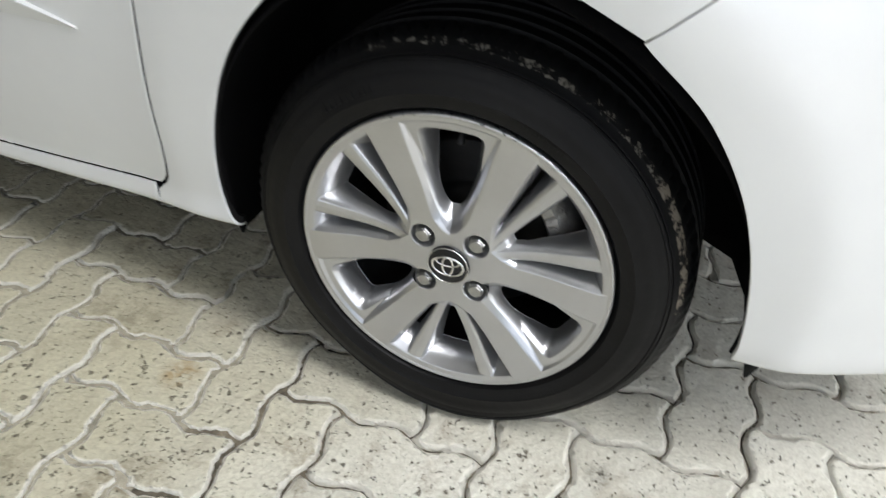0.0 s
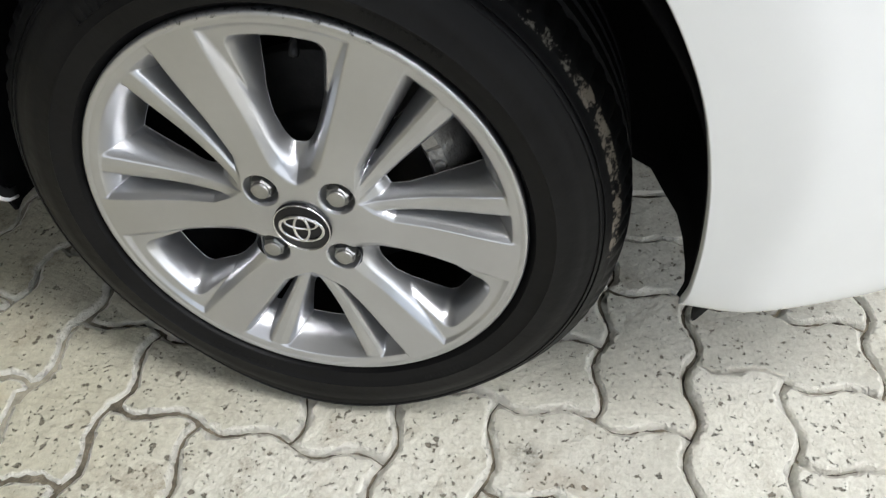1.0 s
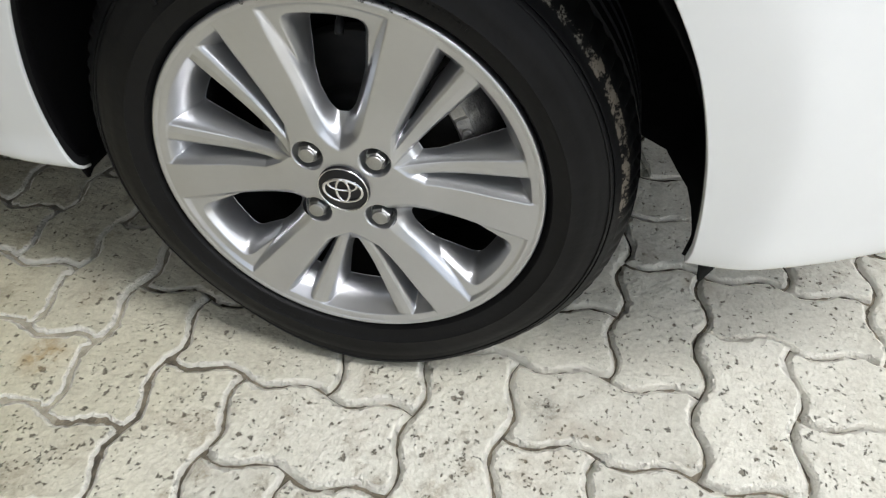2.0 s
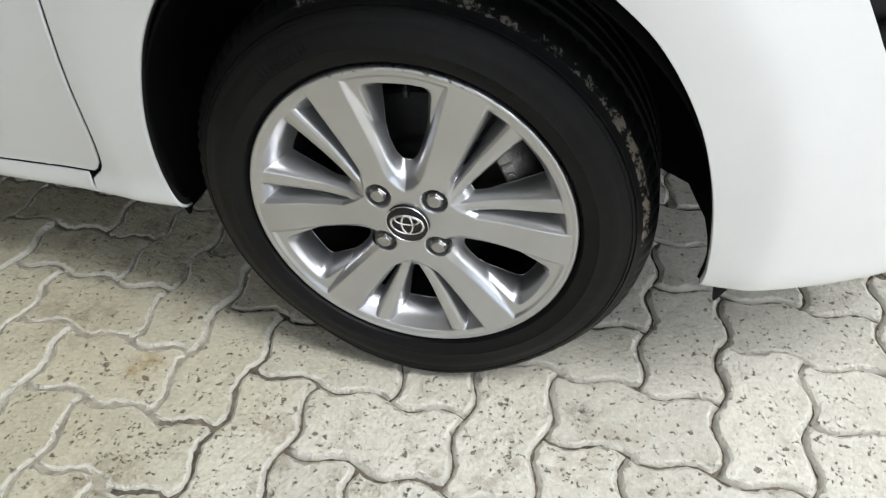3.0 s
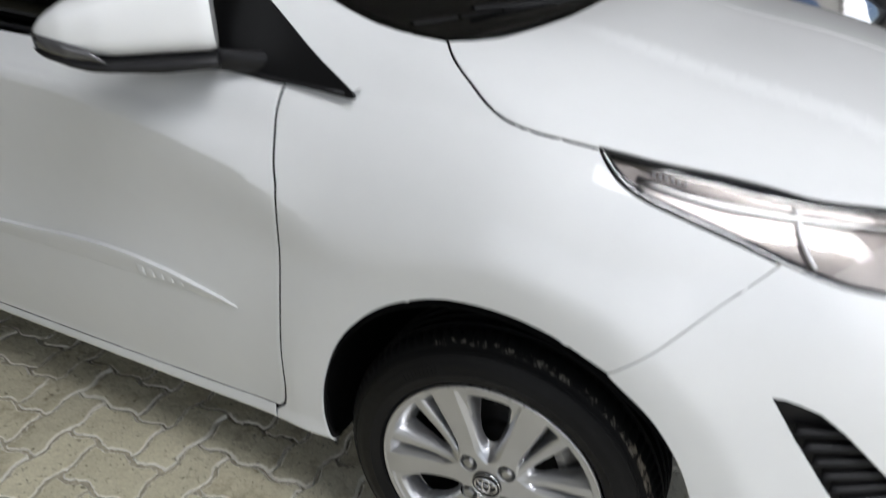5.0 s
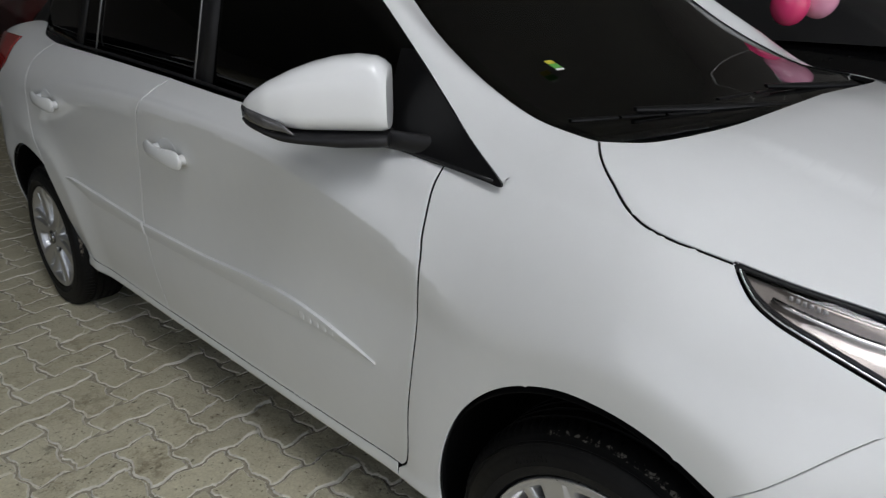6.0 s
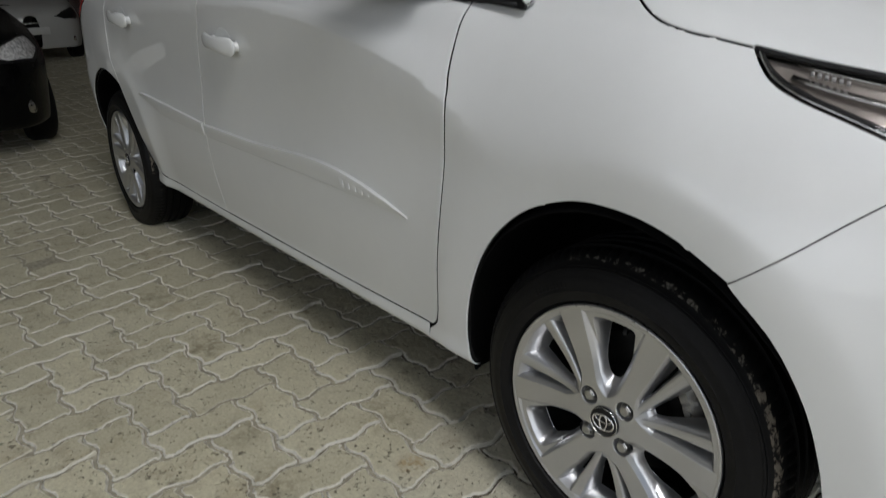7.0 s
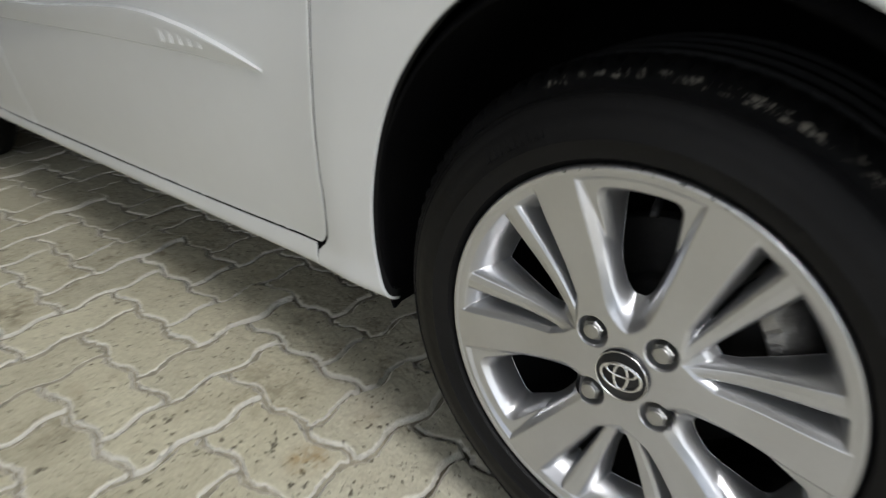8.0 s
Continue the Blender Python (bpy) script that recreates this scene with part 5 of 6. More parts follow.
def paver_material():
    m = bpy.data.materials.new("concrete_paver")
    m.use_nodes = True
    nt = m.node_tree
    b = nt.nodes["Principled BSDF"]
    b.inputs["Roughness"].default_value = 0.78
    tc, geo, info = (nt.nodes.new("ShaderNode" + k) for k in ("TexCoord", "NewGeometry", "ObjectInfo"))
    def noise_node(scale, detail=6, rough=0.6):
        n = nt.nodes.new("ShaderNodeTexNoise")
        n.inputs["Scale"].default_value, n.inputs["Detail"].default_value, n.inputs["Roughness"].default_value = scale, detail, rough
        nt.links.new(geo.outputs["Position"], n.inputs["Vector"])
        return n
    def ramp(fac, stops):
        r = nt.nodes.new("ShaderNodeValToRGB")
        while len(r.color_ramp.elements) < len(stops):
            r.color_ramp.elements.new(0.5)
        for el, (p, c) in zip(r.color_ramp.elements, stops):
            el.position, el.color = p, (*c, 1)
        nt.links.new(fac, r.inputs["Fac"])
        return r
    def mix(kind, fac, a, bb):
        x = nt.nodes.new("ShaderNodeMix")
        x.data_type, x.blend_type = "RGBA", kind
        if isinstance(fac, float):
            x.inputs["Factor"].default_value = fac
        else:
            nt.links.new(fac, x.inputs["Factor"])
        nt.links.new(a, x.inputs["A"])
        nt.links.new(bb, x.inputs["B"])
        return x.outputs["Result"]
    base = ramp(noise_node(3.0, 4).outputs["Fac"], ((0.30, (0.590, 0.571, 0.478)), (0.70, (0.735, 0.718, 0.625))))
    fine = ramp(noise_node(140, 6, 0.7).outputs["Fac"], ((0.30, (0.81, 0.80, 0.78)), (0.62, (1.05, 1.05, 1.05))))
    c = mix("MULTIPLY", 1.0, base.outputs["Color"], fine.outputs["Color"])
    # brown dust where cars drive in, plus painted shade; both fade towards the open front
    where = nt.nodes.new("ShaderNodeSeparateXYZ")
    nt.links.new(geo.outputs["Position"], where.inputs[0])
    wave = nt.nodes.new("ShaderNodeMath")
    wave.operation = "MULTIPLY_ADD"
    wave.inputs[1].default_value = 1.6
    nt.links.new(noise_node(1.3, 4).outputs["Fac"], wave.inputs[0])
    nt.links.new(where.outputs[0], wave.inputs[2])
    shade_film = nt.nodes.new("ShaderNodeMapRange")
    shade_film.interpolation_type = "SMOOTHSTEP"
    shade_film.inputs["From Min"].default_value, shade_film.inputs["From Max"].default_value = 1.15, 0.05
    nt.links.new(wave.outputs[0], shade_film.inputs["Value"])
    dust_shade = nt.nodes.new("ShaderNodeRGB")
    dust_shade.outputs[0].default_value = (0.90, 0.870, 0.735, 1)
    c = mix("MULTIPLY", shade_film.outputs["Result"], c, dust_shade.outputs[0])
    # pits and dirt specks of two sizes, gathered in patches
    def pits(scale, slope, shift, seed):
        v = nt.nodes.new("ShaderNodeTexVoronoi")
        v.inputs["Scale"].default_value, v.inputs["Randomness"].default_value = scale, 1.0
        wob = nt.nodes.new("ShaderNodeVectorMath")
        wob.operation = "MULTIPLY_ADD"
        wob.inputs[1].default_value = (0.9 / scale,) * 3
        nt.links.new(noise_node(scale * 2.2, 3).outputs["Color"], wob.inputs[0])
        nt.links.new(geo.outputs["Position"], wob.inputs[2])
        nt.links.new(wob.outputs[0], v.inputs["Vector"])
        gate = nt.nodes.new("ShaderNodeMath")
        gate.operation = "MULTIPLY_ADD"
        gate.inputs[1].default_value, gate.inputs[2].default_value = slope, shift
        nt.links.new(noise_node(seed, 4, 0.7).outputs["Fac"], gate.inputs[0])
        r = nt.nodes.new("ShaderNodeMath")
        r.operation = "SUBTRACT"
        nt.links.new(gate.outputs[0], r.inputs[0])
        nt.links.new(v.outputs["Distance"], r.inputs[1])
        k = nt.nodes.new("ShaderNodeMapRange")
        k.inputs["From Min"].default_value, k.inputs["From Max"].default_value = 0.0, 0.10
        nt.links.new(r.outputs[0], k.inputs["Value"])
        return k.outputs["Result"]

    def larger(a, bb):
        n = nt.nodes.new("ShaderNodeMath")
        n.operation = "MAXIMUM"
        nt.links.new(a, n.inputs[0])
        nt.links.new(bb, n.inputs[1])
        return n
    blot = nt.nodes.new("ShaderNodeMapRange")
    blot.inputs["From Min"].default_value, blot.inputs["From Max"].default_value = 0.645, 0.690
    nt.links.new(noise_node(88, 3, 0.62).outputs["Fac"], blot.inputs["Value"])
    pit = larger(larger(pits(70, 1.7, -0.76, 23), pits(170, 1.5, -0.66, 37)).outputs[0], blot.outputs["Result"])
    pc = nt.nodes.new("ShaderNodeRGB")
    pc.outputs[0].default_value = (0.15, 0.13, 0.09, 1)
    dim = nt.nodes.new("ShaderNodeMath")
    dim.operation = "MULTIPLY"
    dim.inputs[1].default_value = 0.84
    nt.links.new(pit.outputs[0], dim.inputs[0])
    c = mix("MIX", dim.outputs[0], c, pc.outputs[0])
    # brownish stains: faint ones everywhere, and the few marked spots
    st = ramp(noise_node(5.5, 5, 0.65).outputs["Fac"], ((0.575, (0, 0, 0)), (0.69, (1, 1, 1))))
    sc = nt.nodes.new("ShaderNodeRGB")
    sc.outputs[0].default_value = (0.28, 0.20, 0.105, 1)
    sm = nt.nodes.new("ShaderNodeMath")
    sm.operation = "MULTIPLY"
    sm.inputs[1].default_value = 0.30
    nt.links.new(st.outputs["Color"], sm.inputs[0])
    c = mix("MIX", sm.outputs[0], c, sc.outputs[0])
    blotch = ramp(noise_node(34, 6, 0.7).outputs["Fac"], ((0.40, (0, 0, 0)), (0.60, (1, 1, 1))))
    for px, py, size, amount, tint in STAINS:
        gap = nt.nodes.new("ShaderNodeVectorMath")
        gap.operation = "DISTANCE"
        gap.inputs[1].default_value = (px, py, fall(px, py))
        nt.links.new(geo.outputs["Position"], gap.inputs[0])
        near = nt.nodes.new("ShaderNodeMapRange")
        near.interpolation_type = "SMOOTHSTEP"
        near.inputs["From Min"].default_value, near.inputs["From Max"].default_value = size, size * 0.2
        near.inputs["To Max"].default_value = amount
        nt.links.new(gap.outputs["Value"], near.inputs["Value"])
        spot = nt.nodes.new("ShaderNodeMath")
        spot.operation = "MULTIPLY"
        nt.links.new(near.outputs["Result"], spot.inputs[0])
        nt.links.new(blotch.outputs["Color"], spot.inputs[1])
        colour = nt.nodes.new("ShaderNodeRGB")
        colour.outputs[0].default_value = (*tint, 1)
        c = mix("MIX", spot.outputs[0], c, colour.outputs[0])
    # dirt tracked in, lying in patches
    patch = ramp(noise_node(1.7, 3, 0.5).outputs["Fac"], ((0.42, (0, 0, 0)), (0.58, (1, 1, 1))))
    dirt = ramp(noise_node(17, 7, 0.78).outputs["Fac"], ((0.51, (0, 0, 0)), (0.66, (1, 1, 1))))
    dm = mix("MULTIPLY", 1.0, patch.outputs["Color"], dirt.outputs["Color"])
    dk = nt.nodes.new("ShaderNodeMath")
    dk.operation = "MULTIPLY"
    dk.inputs[1].default_value = 0.75
    nt.links.new(dm, dk.inputs[0])
    dc = nt.nodes.new("ShaderNodeRGB")
    dc.outputs[0].default_value = (0.25, 0.20, 0.125, 1)
    c = mix("MIX", dk.outputs[0], c, dc.outputs[0])
    tone = nt.nodes.new("ShaderNodeMapRange")
    tone.inputs["To Min"].default_value, tone.inputs["To Max"].default_value = 0.90, 1.06
    nt.links.new(info.outputs["Random"], tone.inputs["Value"])
    c = mix("MULTIPLY", 1.0, c, tone.outputs["Result"])
    # pale arrises: some rubbing, and the light they catch put into the colour
    up = nt.nodes.new("ShaderNodeSeparateXYZ")
    nt.links.new(geo.outputs["Normal"], up.inputs[0])
    broken = nt.nodes.new("ShaderNodeMapRange")
    broken.inputs["From Min"].default_value, broken.inputs["From Max"].default_value = 0.99, 0.80
    broken.inputs["To Min"].default_value, broken.inputs["To Max"].default_value = 0.0, 3.2
    nt.links.new(up.outputs[2], broken.inputs["Value"])
    rub_and_light = nt.nodes.new("ShaderNodeMath")
    rub_and_light.operation, rub_and_light.use_clamp = "MULTIPLY", True
    rub_and_light.inputs[1].default_value = 0.44
    nt.links.new(broken.outputs["Result"], rub_and_light.inputs[0])
    rc = nt.nodes.new("ShaderNodeRGB")
    rc.outputs[0].default_value = (0.88, 0.85, 0.74, 1)
    c = mix("MIX", rub_and_light.outputs[0], c, rc.outputs[0])
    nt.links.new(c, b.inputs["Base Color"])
    bp = nt.nodes.new("ShaderNodeBump")
    bp.inputs["Strength"].default_value, bp.inputs["Distance"].default_value = 1.0, 0.0036
    def calc(op, a, bb):
        n = nt.nodes.new("ShaderNodeMath")
        n.operation = op
        for k, v in enumerate((a, bb)):
            if isinstance(v, float):
                n.inputs[k].default_value = v
            else:
                nt.links.new(v, n.inputs[k])
        return n.outputs[0]
    chips = calc("MULTIPLY", broken.outputs["Result"], noise_node(150, 5, 0.7).outputs["Fac"])
    grain = calc("ADD", calc("MULTIPLY", noise_node(170, 6, 0.7).outputs["Fac"], 0.45), calc("MULTIPLY", noise_node(42, 4, 0.6).outputs["Fac"], 1.6))
    hm = nt.nodes.new("ShaderNodeMath")
    hm.operation = "SUBTRACT"
    nt.links.new(calc("ADD", grain, chips), hm.inputs[0])
    nt.links.new(calc("MULTIPLY", pit.outputs[0], 2.0), hm.inputs[1])
    nt.links.new(hm.outputs[0], bp.inputs["Height"])
    nt.links.new(bp.outputs["Normal"], b.inputs["Normal"])
    return m


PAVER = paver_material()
UNIT, PX, PY, WAVE = 0.1127, 0.1885, -0.0575, 0.0085


def paver_outline(n):
    """Outline of a paver two units long, counter-clockwise, with waved edges."""
    def edge(a, b, first):
        a, b = np.array(a, float), np.array(b, float)
        d = b - a
        nrm = np.array((-d[1], d[0]))
        return [tuple((a + d * t) * UNIT + nrm * first * WAVE * math.sin(2 * math.pi * t)) for t in np.arange(n) / n]
    pts = [(0, 0), (1, 0), (2, 0), (2, 1), (1, 1), (0, 1)]
    out = []
    for k in range(6):
        a, b = pts[k], pts[(k + 1) % 6]
        out += edge(a, b, -1)
    return out


def unfold(p):
    """Takes out the small loops that a ring makes at sharp corners."""
    n = len(p)
    turn = lambda o, a, b: (a[0] - o[0]) * (b[1] - o[1]) - (a[1] - o[1]) * (b[0] - o[0])
    for i in range(n):
        for step in (5, 4, 3, 2):
            a, b, c, d = p[i], p[(i + 1) % n], p[(i + step) % n], p[(i + step + 1) % n]
            if turn(a, b, c) * turn(a, b, d) < 0 and turn(c, d, a) * turn(c, d, b) < 0:
                u = turn(c, d, a) / (turn(c, d, a) - turn(c, d, b))
                q = a + (b - a) * u
                for k in range(1, step + 1):
                    p[(i + k) % n] = q
                break
    return p


def paver_shape(n, rng):
    """Rings of a paver: worn top, rounded arris, sides."""
    o = np.array(paver_outline(n))
    t = np.roll(o, -1, 0) - np.roll(o, 1, 0)
    t /= np.linalg.norm(t, axis=1)[:, None]
    inn = np.stack([-t[:, 1], t[:, 0]], 1)
    j = rng.normal(0, 0.0019, (len(o), 1))
    rings = []
    dense_o = np.array(paver_outline(n * 6))
    for d, z in ((0.0004, -0.020), (0.0009, -0.0080), (0.0034, -0.0034), (0.0088, 0.0)):
        p = o + inn * (d + j * min(1, d / 0.004))
        # near the corners the inner rings would fold over themselves: draw those points back to the corner
        gap = np.sqrt(((p[:, None] - dense_o[None]) ** 2).sum(2)).min(1)
        good = gap > d * 0.86 + j[:, 0] * 0.5 - 0.0004
        for i in np.where(~good)[0]:
            k = min((q for q in np.where(good)[0]), key=lambda q: min((q - i) % len(p), (i - q) % len(p)))
            p[i] = p[k]
        p = unfold(p)
        rings.append(np.column_stack([p, np.full(len(p), z) + (rng.normal(0, 0.0010, len(p)) if z < 0 else 0)]))
    return rings


def top_face(ring, start):
    """Indices of the top face, leaving out points that lie on one another."""
    keep = [i for i in range(len(ring)) if np.linalg.norm(ring[i] - ring[i - 1]) > 1e-5]
    return tuple(start + i for i in keep)


def paver_mesh(name, rings):
    n = len(rings[0])
    v = [tuple(p) for r in rings for p in r]
    f = [(k * n + i, k * n + (i + 1) % n, (k + 1) * n + (i + 1) % n, (k + 1) * n + i) for k in range(3) for i in range(n)]
    f.append(top_face(rings[3], 3 * n))
    me = bpy.data.meshes.new(name)
    me.from_pydata(v, [], f)
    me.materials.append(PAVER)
    me.polygons.foreach_set("use_smooth", [True] * (len(f) - 1) + [False])
    return me


rng = np.random.default_rng(7)
SHAPES = [paver_mesh("paver", paver_shape(15, rng)) for k in range(10)]
FAR = [paver_shape(5, rng) for k in range(4)]
OUTER = [paver_shape(2, rng) for k in range(3)]
far_v, far_f = [], []
count = 0
for i in range(-124, 51):
    for j in range(-68, 78):
        s = (i + j) % 4
        if s not in (0, 2):
            continue
        x, y = PX + i * UNIT, PY + j * UNIT
        dz, tx, ty = rng.normal(0, 0.0009) + fall(x + UNIT, y + UNIT / 2), rng.normal(0, 0.15), rng.normal(0, 0.15)
        lean = math.degrees(math.atan(fall(x, y + 0.02) - fall(x, y - 0.02)) / 0.04) if y > -1.0 else 0.0
        near = -1.55 < x < 0.95 and -0.82 < y < 0.30
        if s == 0:
            m = pose(x, y, dz - fall(x + UNIT, y + UNIT / 2) + fall(x, y), tx + lean, ty, 0)
        else:
            m = pose(x + UNIT, y, dz - fall(x + UNIT, y + UNIT / 2) + fall(x, y)) @ pose(0, 0, 0, tx + lean, ty, 0) @ pose(0, 0, 0, 0, 0, 90)
        if near and count < 300:
            ob = new("paver", SHAPES[int(rng.integers(10))])
            ob.parent = ground
            ob.matrix_basis = m
            count += 1
        else:
            r = FAR[int(rng.integers(4))] if -6.5 < x < 1.5 and -2.5 < y < 1.8 else OUTER[int(rng.integers(3))]
            n, b0 = len(r[0]), len(far_v)
            M = np.array(m)
            for ring in r:
                far_v += [tuple(p) for p in ring @ M[:3, :3].T + M[:3, 3]]
            far_f += [(b0 + k * n + q, b0 + k * n + (q + 1) % n, b0 + (k + 1) * n + (q + 1) % n, b0 + (k + 1) * n + q) for k in range(3) for q in range(n)]
            far_f.append(top_face(r[3], b0 + 3 * n))
me = bpy.data.meshes.new("paving")
me.from_pydata(far_v, [], far_f)
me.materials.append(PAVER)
paving = new("paving", me)
paving.parent = ground
tagged(paving, "weathered grey interlocking concrete pavers with waved edges", kind="stuff")


# ---- other parked cars, seen in the dim hall ----
def skin_shell(x0, x1, s0, s1, nx, ns):
    """The car's outer surface between two stations, both sides, as one mesh."""
    bm = bmesh.new()
    xs, ss = np.linspace(x0, x1, nx), np.linspace(s0, s1, ns)
    half = [skin(np.full(ns, x), ss) for x in xs]
    rows = [[tuple(p) for p in h] + [(p[0], 2 * MID - p[1], p[2]) for p in h[::-1]] for h in half]
    loft(bm, rows)
    bmesh.ops.remove_doubles(bm, verts=bm.verts[:], dist=0.002)
    bmesh.ops.recalc_face_normals(bm, faces=bm.faces[:])
    return bm


def parked_car(place, paint, label, lamp_mat, plate, chrome=False):
    c = thing("car", place, label, "car", group="parked cars")
    body = part("body", skin_shell(-3.29, 0.819, 0.5, 11, 90, 40), paint, c)
    # cabin with dark glass under a painted roof
    rows = []
    for x, z, y in ((-0.10, 1.05, 0.20), (-0.55, 1.25, 0.24), (-1.0, 1.43, 0.30), (-1.6, 1.48, 0.31), (-2.3, 1.44, 0.31), (-3.0, 1.06, 0.26)):
        rows.append([(x, 0.06, 1.0), (x, y - 0.02, z - 0.03), (x, y + 0.05, z), (x, MID, z + 0.02), (x, 2 * MID - y - 0.05, z), (x, 2 * MID - y + 0.02, z - 0.03), (x, 2 * MID - 0.06, 1.0)])
    bm = bmesh.new()
    vs = loft(bm, rows)
    bm.faces.new(vs[0]); bm.faces.new(vs[-1])
    bmesh.ops.recalc_face_normals(bm, faces=bm.faces[:])
    part("cabin_glass", bm, CAP_BLACK, c, "dark cabin windows")
    bm = bmesh.new()
    loft(bm, [[(x, y0 + (2 * MID - 2 * y0) * t, z + 0.03 * (1 - (2 * t - 1) ** 2)) for t in np.linspace(0, 1, 9)] for x, y0, z in ((-1.0, 0.36, 1.435), (-1.6, 0.36, 1.482), (-2.3, 0.36, 1.442))])
    ob = part("roof", bm, paint, c)
    ob.modifiers.new("solid", "SOLIDIFY").thickness = 0.01
    for flip in (False, True):
        lamp = panel("headlight", [(0.36, 6.3), (0.40, 7.6), (0.52, 7.9), (0.66, 7.8), (0.745, 7.1), (0.71, 6.0), (0.55, 5.5)], c, lamp_mat, flip, sink=-0.004, skirt=0.01, dark=False, label="bright clear headlight")
        panel("headlight_surround", [(0.33, 6.1), (0.38, 7.8), (0.52, 8.05), (0.68, 8.0), (0.765, 7.1), (0.73, 5.8), (0.55, 5.2)], c, CAP_BLACK, flip, sink=-0.002, skirt=0.01, dark=False)
        bm = bmesh.new()
        rings = [[(x, r * math.cos(a), r * math.sin(a)) for a in np.linspace(0, 2 * math.pi, 21)[:-1]] for r, x in ((0.0001, 0.004), (0.030, 0.002), (0.036, -0.004), (0.045, 0.002), (0.05, -0.03))]
        loft(bm, rings, close=True)
        at = skin(0.64, at_z(0.64, 0.35))[0]
        bm.transform(pose(at[0], 2 * MID - at[1] if flip else at[1], at[2], 0, 0, 50 if flip else -50))
        bmesh.ops.recalc_face_normals(bm, faces=bm.faces[:])
        part("fog_lamp", bm, CHROME, c, "round chrome fog lamp")
        for ax in AXLES:
            bm = bmesh.new()
            lathe(bm, [(0.19, 0.03), (0.205, 0.0), (0.25, -0.01), (0.28, 0.005), (0.292, 0.03), (0.292, 0.16), (0.27, 0.185), (0.19, 0.18)], 40)
            bmesh.ops.recalc_face_normals(bm, faces=bm.faces[:])
            w = part("tyre", bm, RUBBER, c, "black tyre")
            w.matrix_basis = pose(ax, 2 * MID + 0.03 if flip else -0.03, 0.292, 0, 0, 180 if flip else 0)
            bm = bmesh.new()
            lathe(bm, [(0.0001, 0.012), (0.05, 0.010), (0.06, 0.03), (0.16, 0.035), (0.18, 0.01), (0.205, 0.004)], 40)
            bmesh.ops.recalc_face_normals(bm, faces=bm.faces[:])
            r = part("rim", bm, ALLOY, w)
    bm = bmesh.new()
    loft(bm, [[(0.826 - 0.35 * abs(t) ** 2.4, MID + 0.42 * t, z) for t in np.linspace(-1, 1, 15)] for z in (0.36, 0.60)])
    ob = part("grille", bm, CAP_BLACK, c, "black radiator grille")
    ob.modifiers.new("solid", "SOLIDIFY").thickness = 0.012
    for z in (0.42, 0.48, 0.54, 0.615):
        bm = bmesh.new()
        loft(bm, [[(0.838 - 0.35 * abs(t) ** 2.4, MID + 0.43 * t, z + d) for t in np.linspace(-1, 1, 15)] for d in (-0.006, 0.006)])
        ob = part("grille_bar", bm, CHROME if chrome or z > 0.6 else BLACK, c)
        ob.modifiers.new("solid", "SOLIDIFY").thickness = 0.012
    bm = bmesh.new()
    box(bm, (0.836, MID - 0.25, 0.44), (0.848, MID + 0.25, 0.55), 0.004)
    part("number_plate", bm, plate, c, "plain pale plate without lettering")
    return c


BLACK_PAINT = material("black_paint", (0.003, 0.003, 0.0033), 0.25, coat=0.22, spec=0.2, vary=0.1, scale=4)
CREAM_PAINT = material("second_white_paint", (0.48, 0.48, 0.46), 0.3, coat=0.6, vary=0.02, scale=4)
LAMP_BRIGHT = material("lamp_facets", (0.80, 0.80, 0.80), 0.30, metal=0.35, vary=0.5, scale=45, bump=0.8, bump_scale=60)
RED_PAINT = material("dark_red_paint", (0.16, 0.018, 0.02), 0.3, coat=1.0, vary=0.05, scale=4)
PLATE = material("plate_white", (0.6, 0.6, 0.58), 0.5, vary=0.05, scale=30)

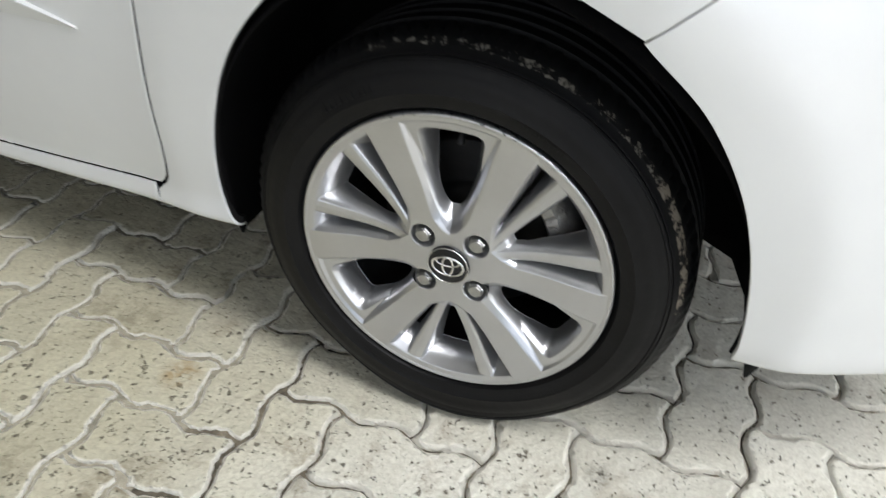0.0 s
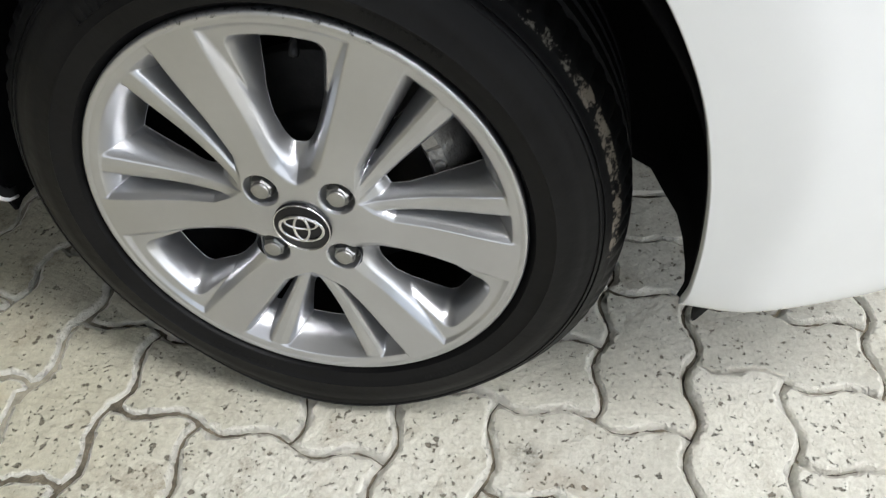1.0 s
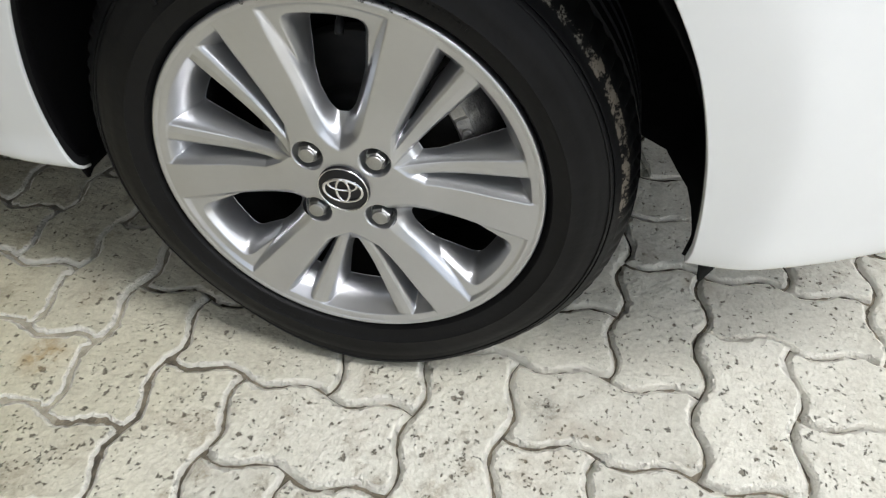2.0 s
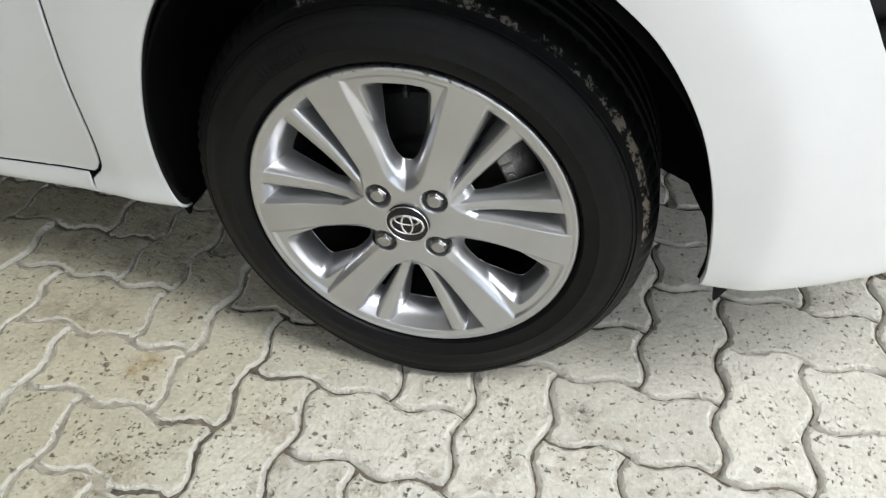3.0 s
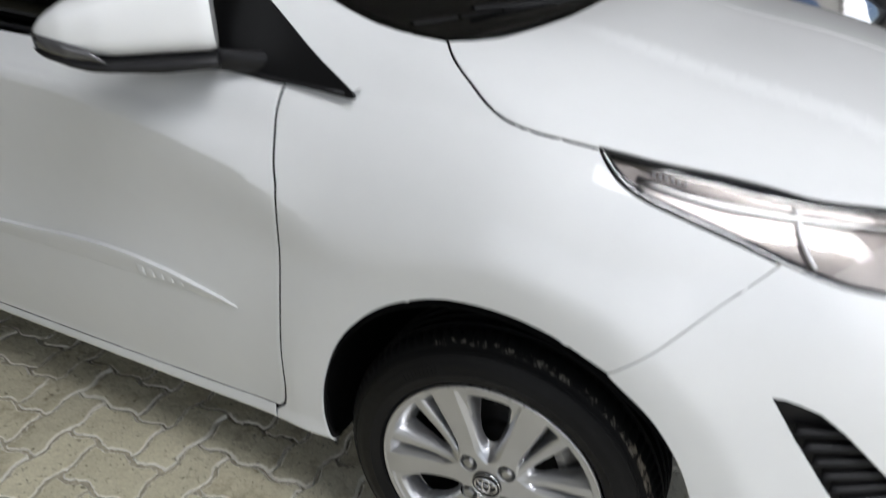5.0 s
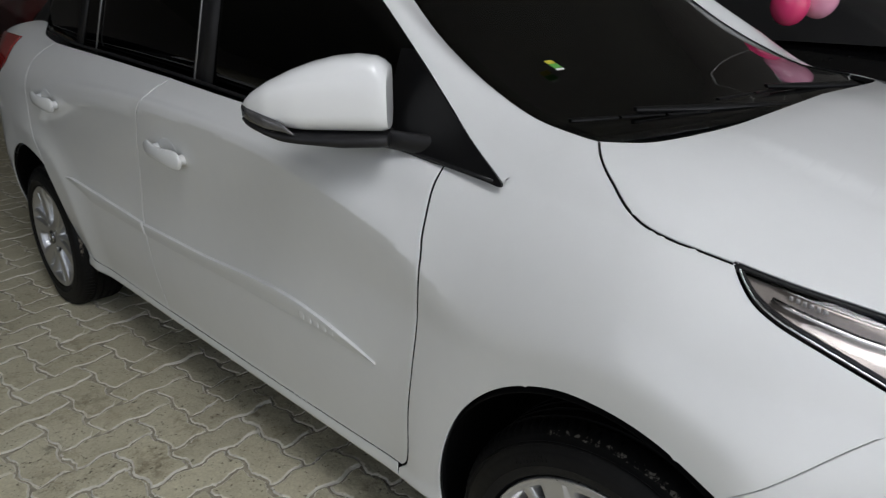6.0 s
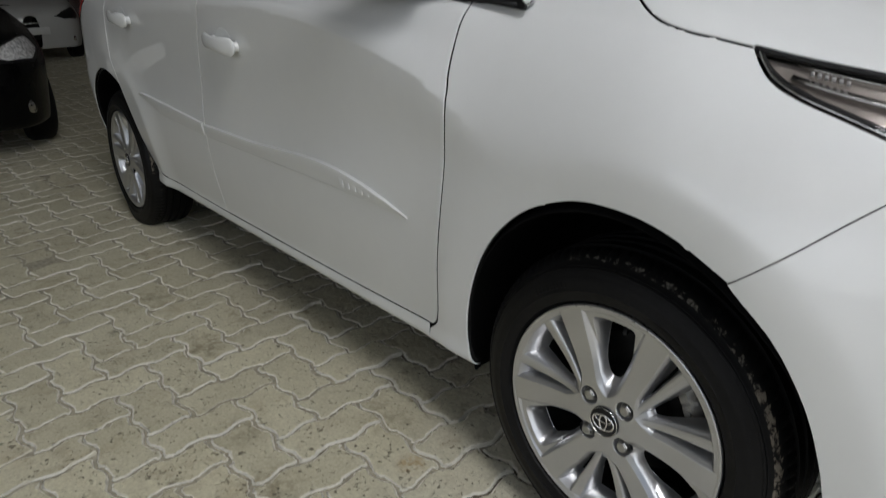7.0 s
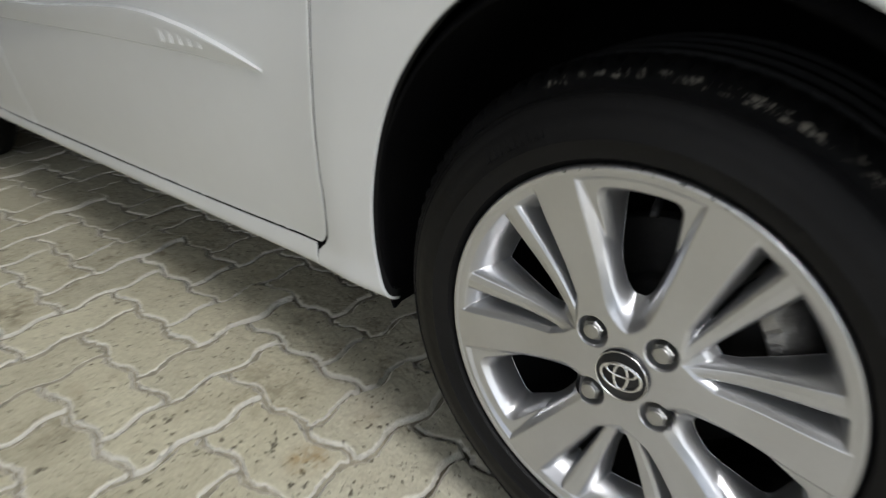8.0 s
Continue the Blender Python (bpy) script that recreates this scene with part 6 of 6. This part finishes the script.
parked_car(pose(-4.85, -1.30, -0.004) @ Matrix.Scale(0.86, 4), BLACK_PAINT, "black hatchback with bright clear headlights parked behind", LAMP_BRIGHT, PLATE)
parked_car(pose(-10.72, 0.38, 0) @ Matrix.Scale(0.82, 4), CREAM_PAINT, "pale hatchback with dark headlights parked at the back", CAP_BLACK, PLATE)
parked_car(pose(-10.9, 2.4, 0), RED_PAINT, "dark red hatchback parked beside the pale one", CAP_BLACK, PLATE)
parked_car(pose(-0.22, 2.55, 0), BLACK_PAINT, "black car with a chrome grille parked alongside", CHROME, PLATE, chrome=True)


# pink balloons over the black car
def balloon(place, r, mat):
    bm = bmesh.new()
    rows = []
    for t in np.linspace(0.02, 0.98, 18):
        a = math.pi * t
        k = r * math.sin(a) * (1 - 0.10 * max(0, math.cos(a)) * 0 + 0.0)
        z = -r * 1.15 * math.cos(a) * (1.12 if a < math.pi / 2 else 1.0)
        rows.append([(k * math.cos(b), k * math.sin(b), z) for b in np.linspace(0, 2 * math.pi, 25)[:-1]])
    rows.insert(0, [(0.006 * math.cos(b), 0.006 * math.sin(b), -r * 1.36) for b in np.linspace(0, 2 * math.pi, 25)[:-1]])
    vs = loft(bm, rows, close=True)
    bm.faces.new(vs[0]); bm.faces.new(vs[-1])
    bmesh.ops.recalc_face_normals(bm, faces=bm.faces[:])
    bm.transform(Matrix.Rotation(math.pi, 4, "X"))
    ob = mesh_ob("balloon", bm, mat)
    ob.matrix_basis = place
    bm = bmesh.new()
    loft(bm, [[(0.0012 * math.cos(b), 0.0012 * math.sin(b), z) for b in np.linspace(0, 2 * math.pi, 7)[:-1]] for z in (r * 1.34, 4.502 - place.translation.z)], close=True)
    part("string", bm, PLATE, ob, "thin pale string up to the ceiling")
    return tagged(ob, "shiny pink party balloon hung from the ceiling", "balloon", group="balloons")


PINK = material("pink_latex", (0.75, 0.05, 0.18), 0.25, coat=0.5, vary=0.03, scale=5)
PALE_PINK = material("pale_pink_latex", (0.80, 0.35, 0.50), 0.25, coat=0.5, vary=0.03, scale=5)
balloon(pose(-0.628, 2.19, 1.170), 0.072, PINK)
balloon(pose(-0.560, 2.30, 1.195), 0.072, PALE_PINK)
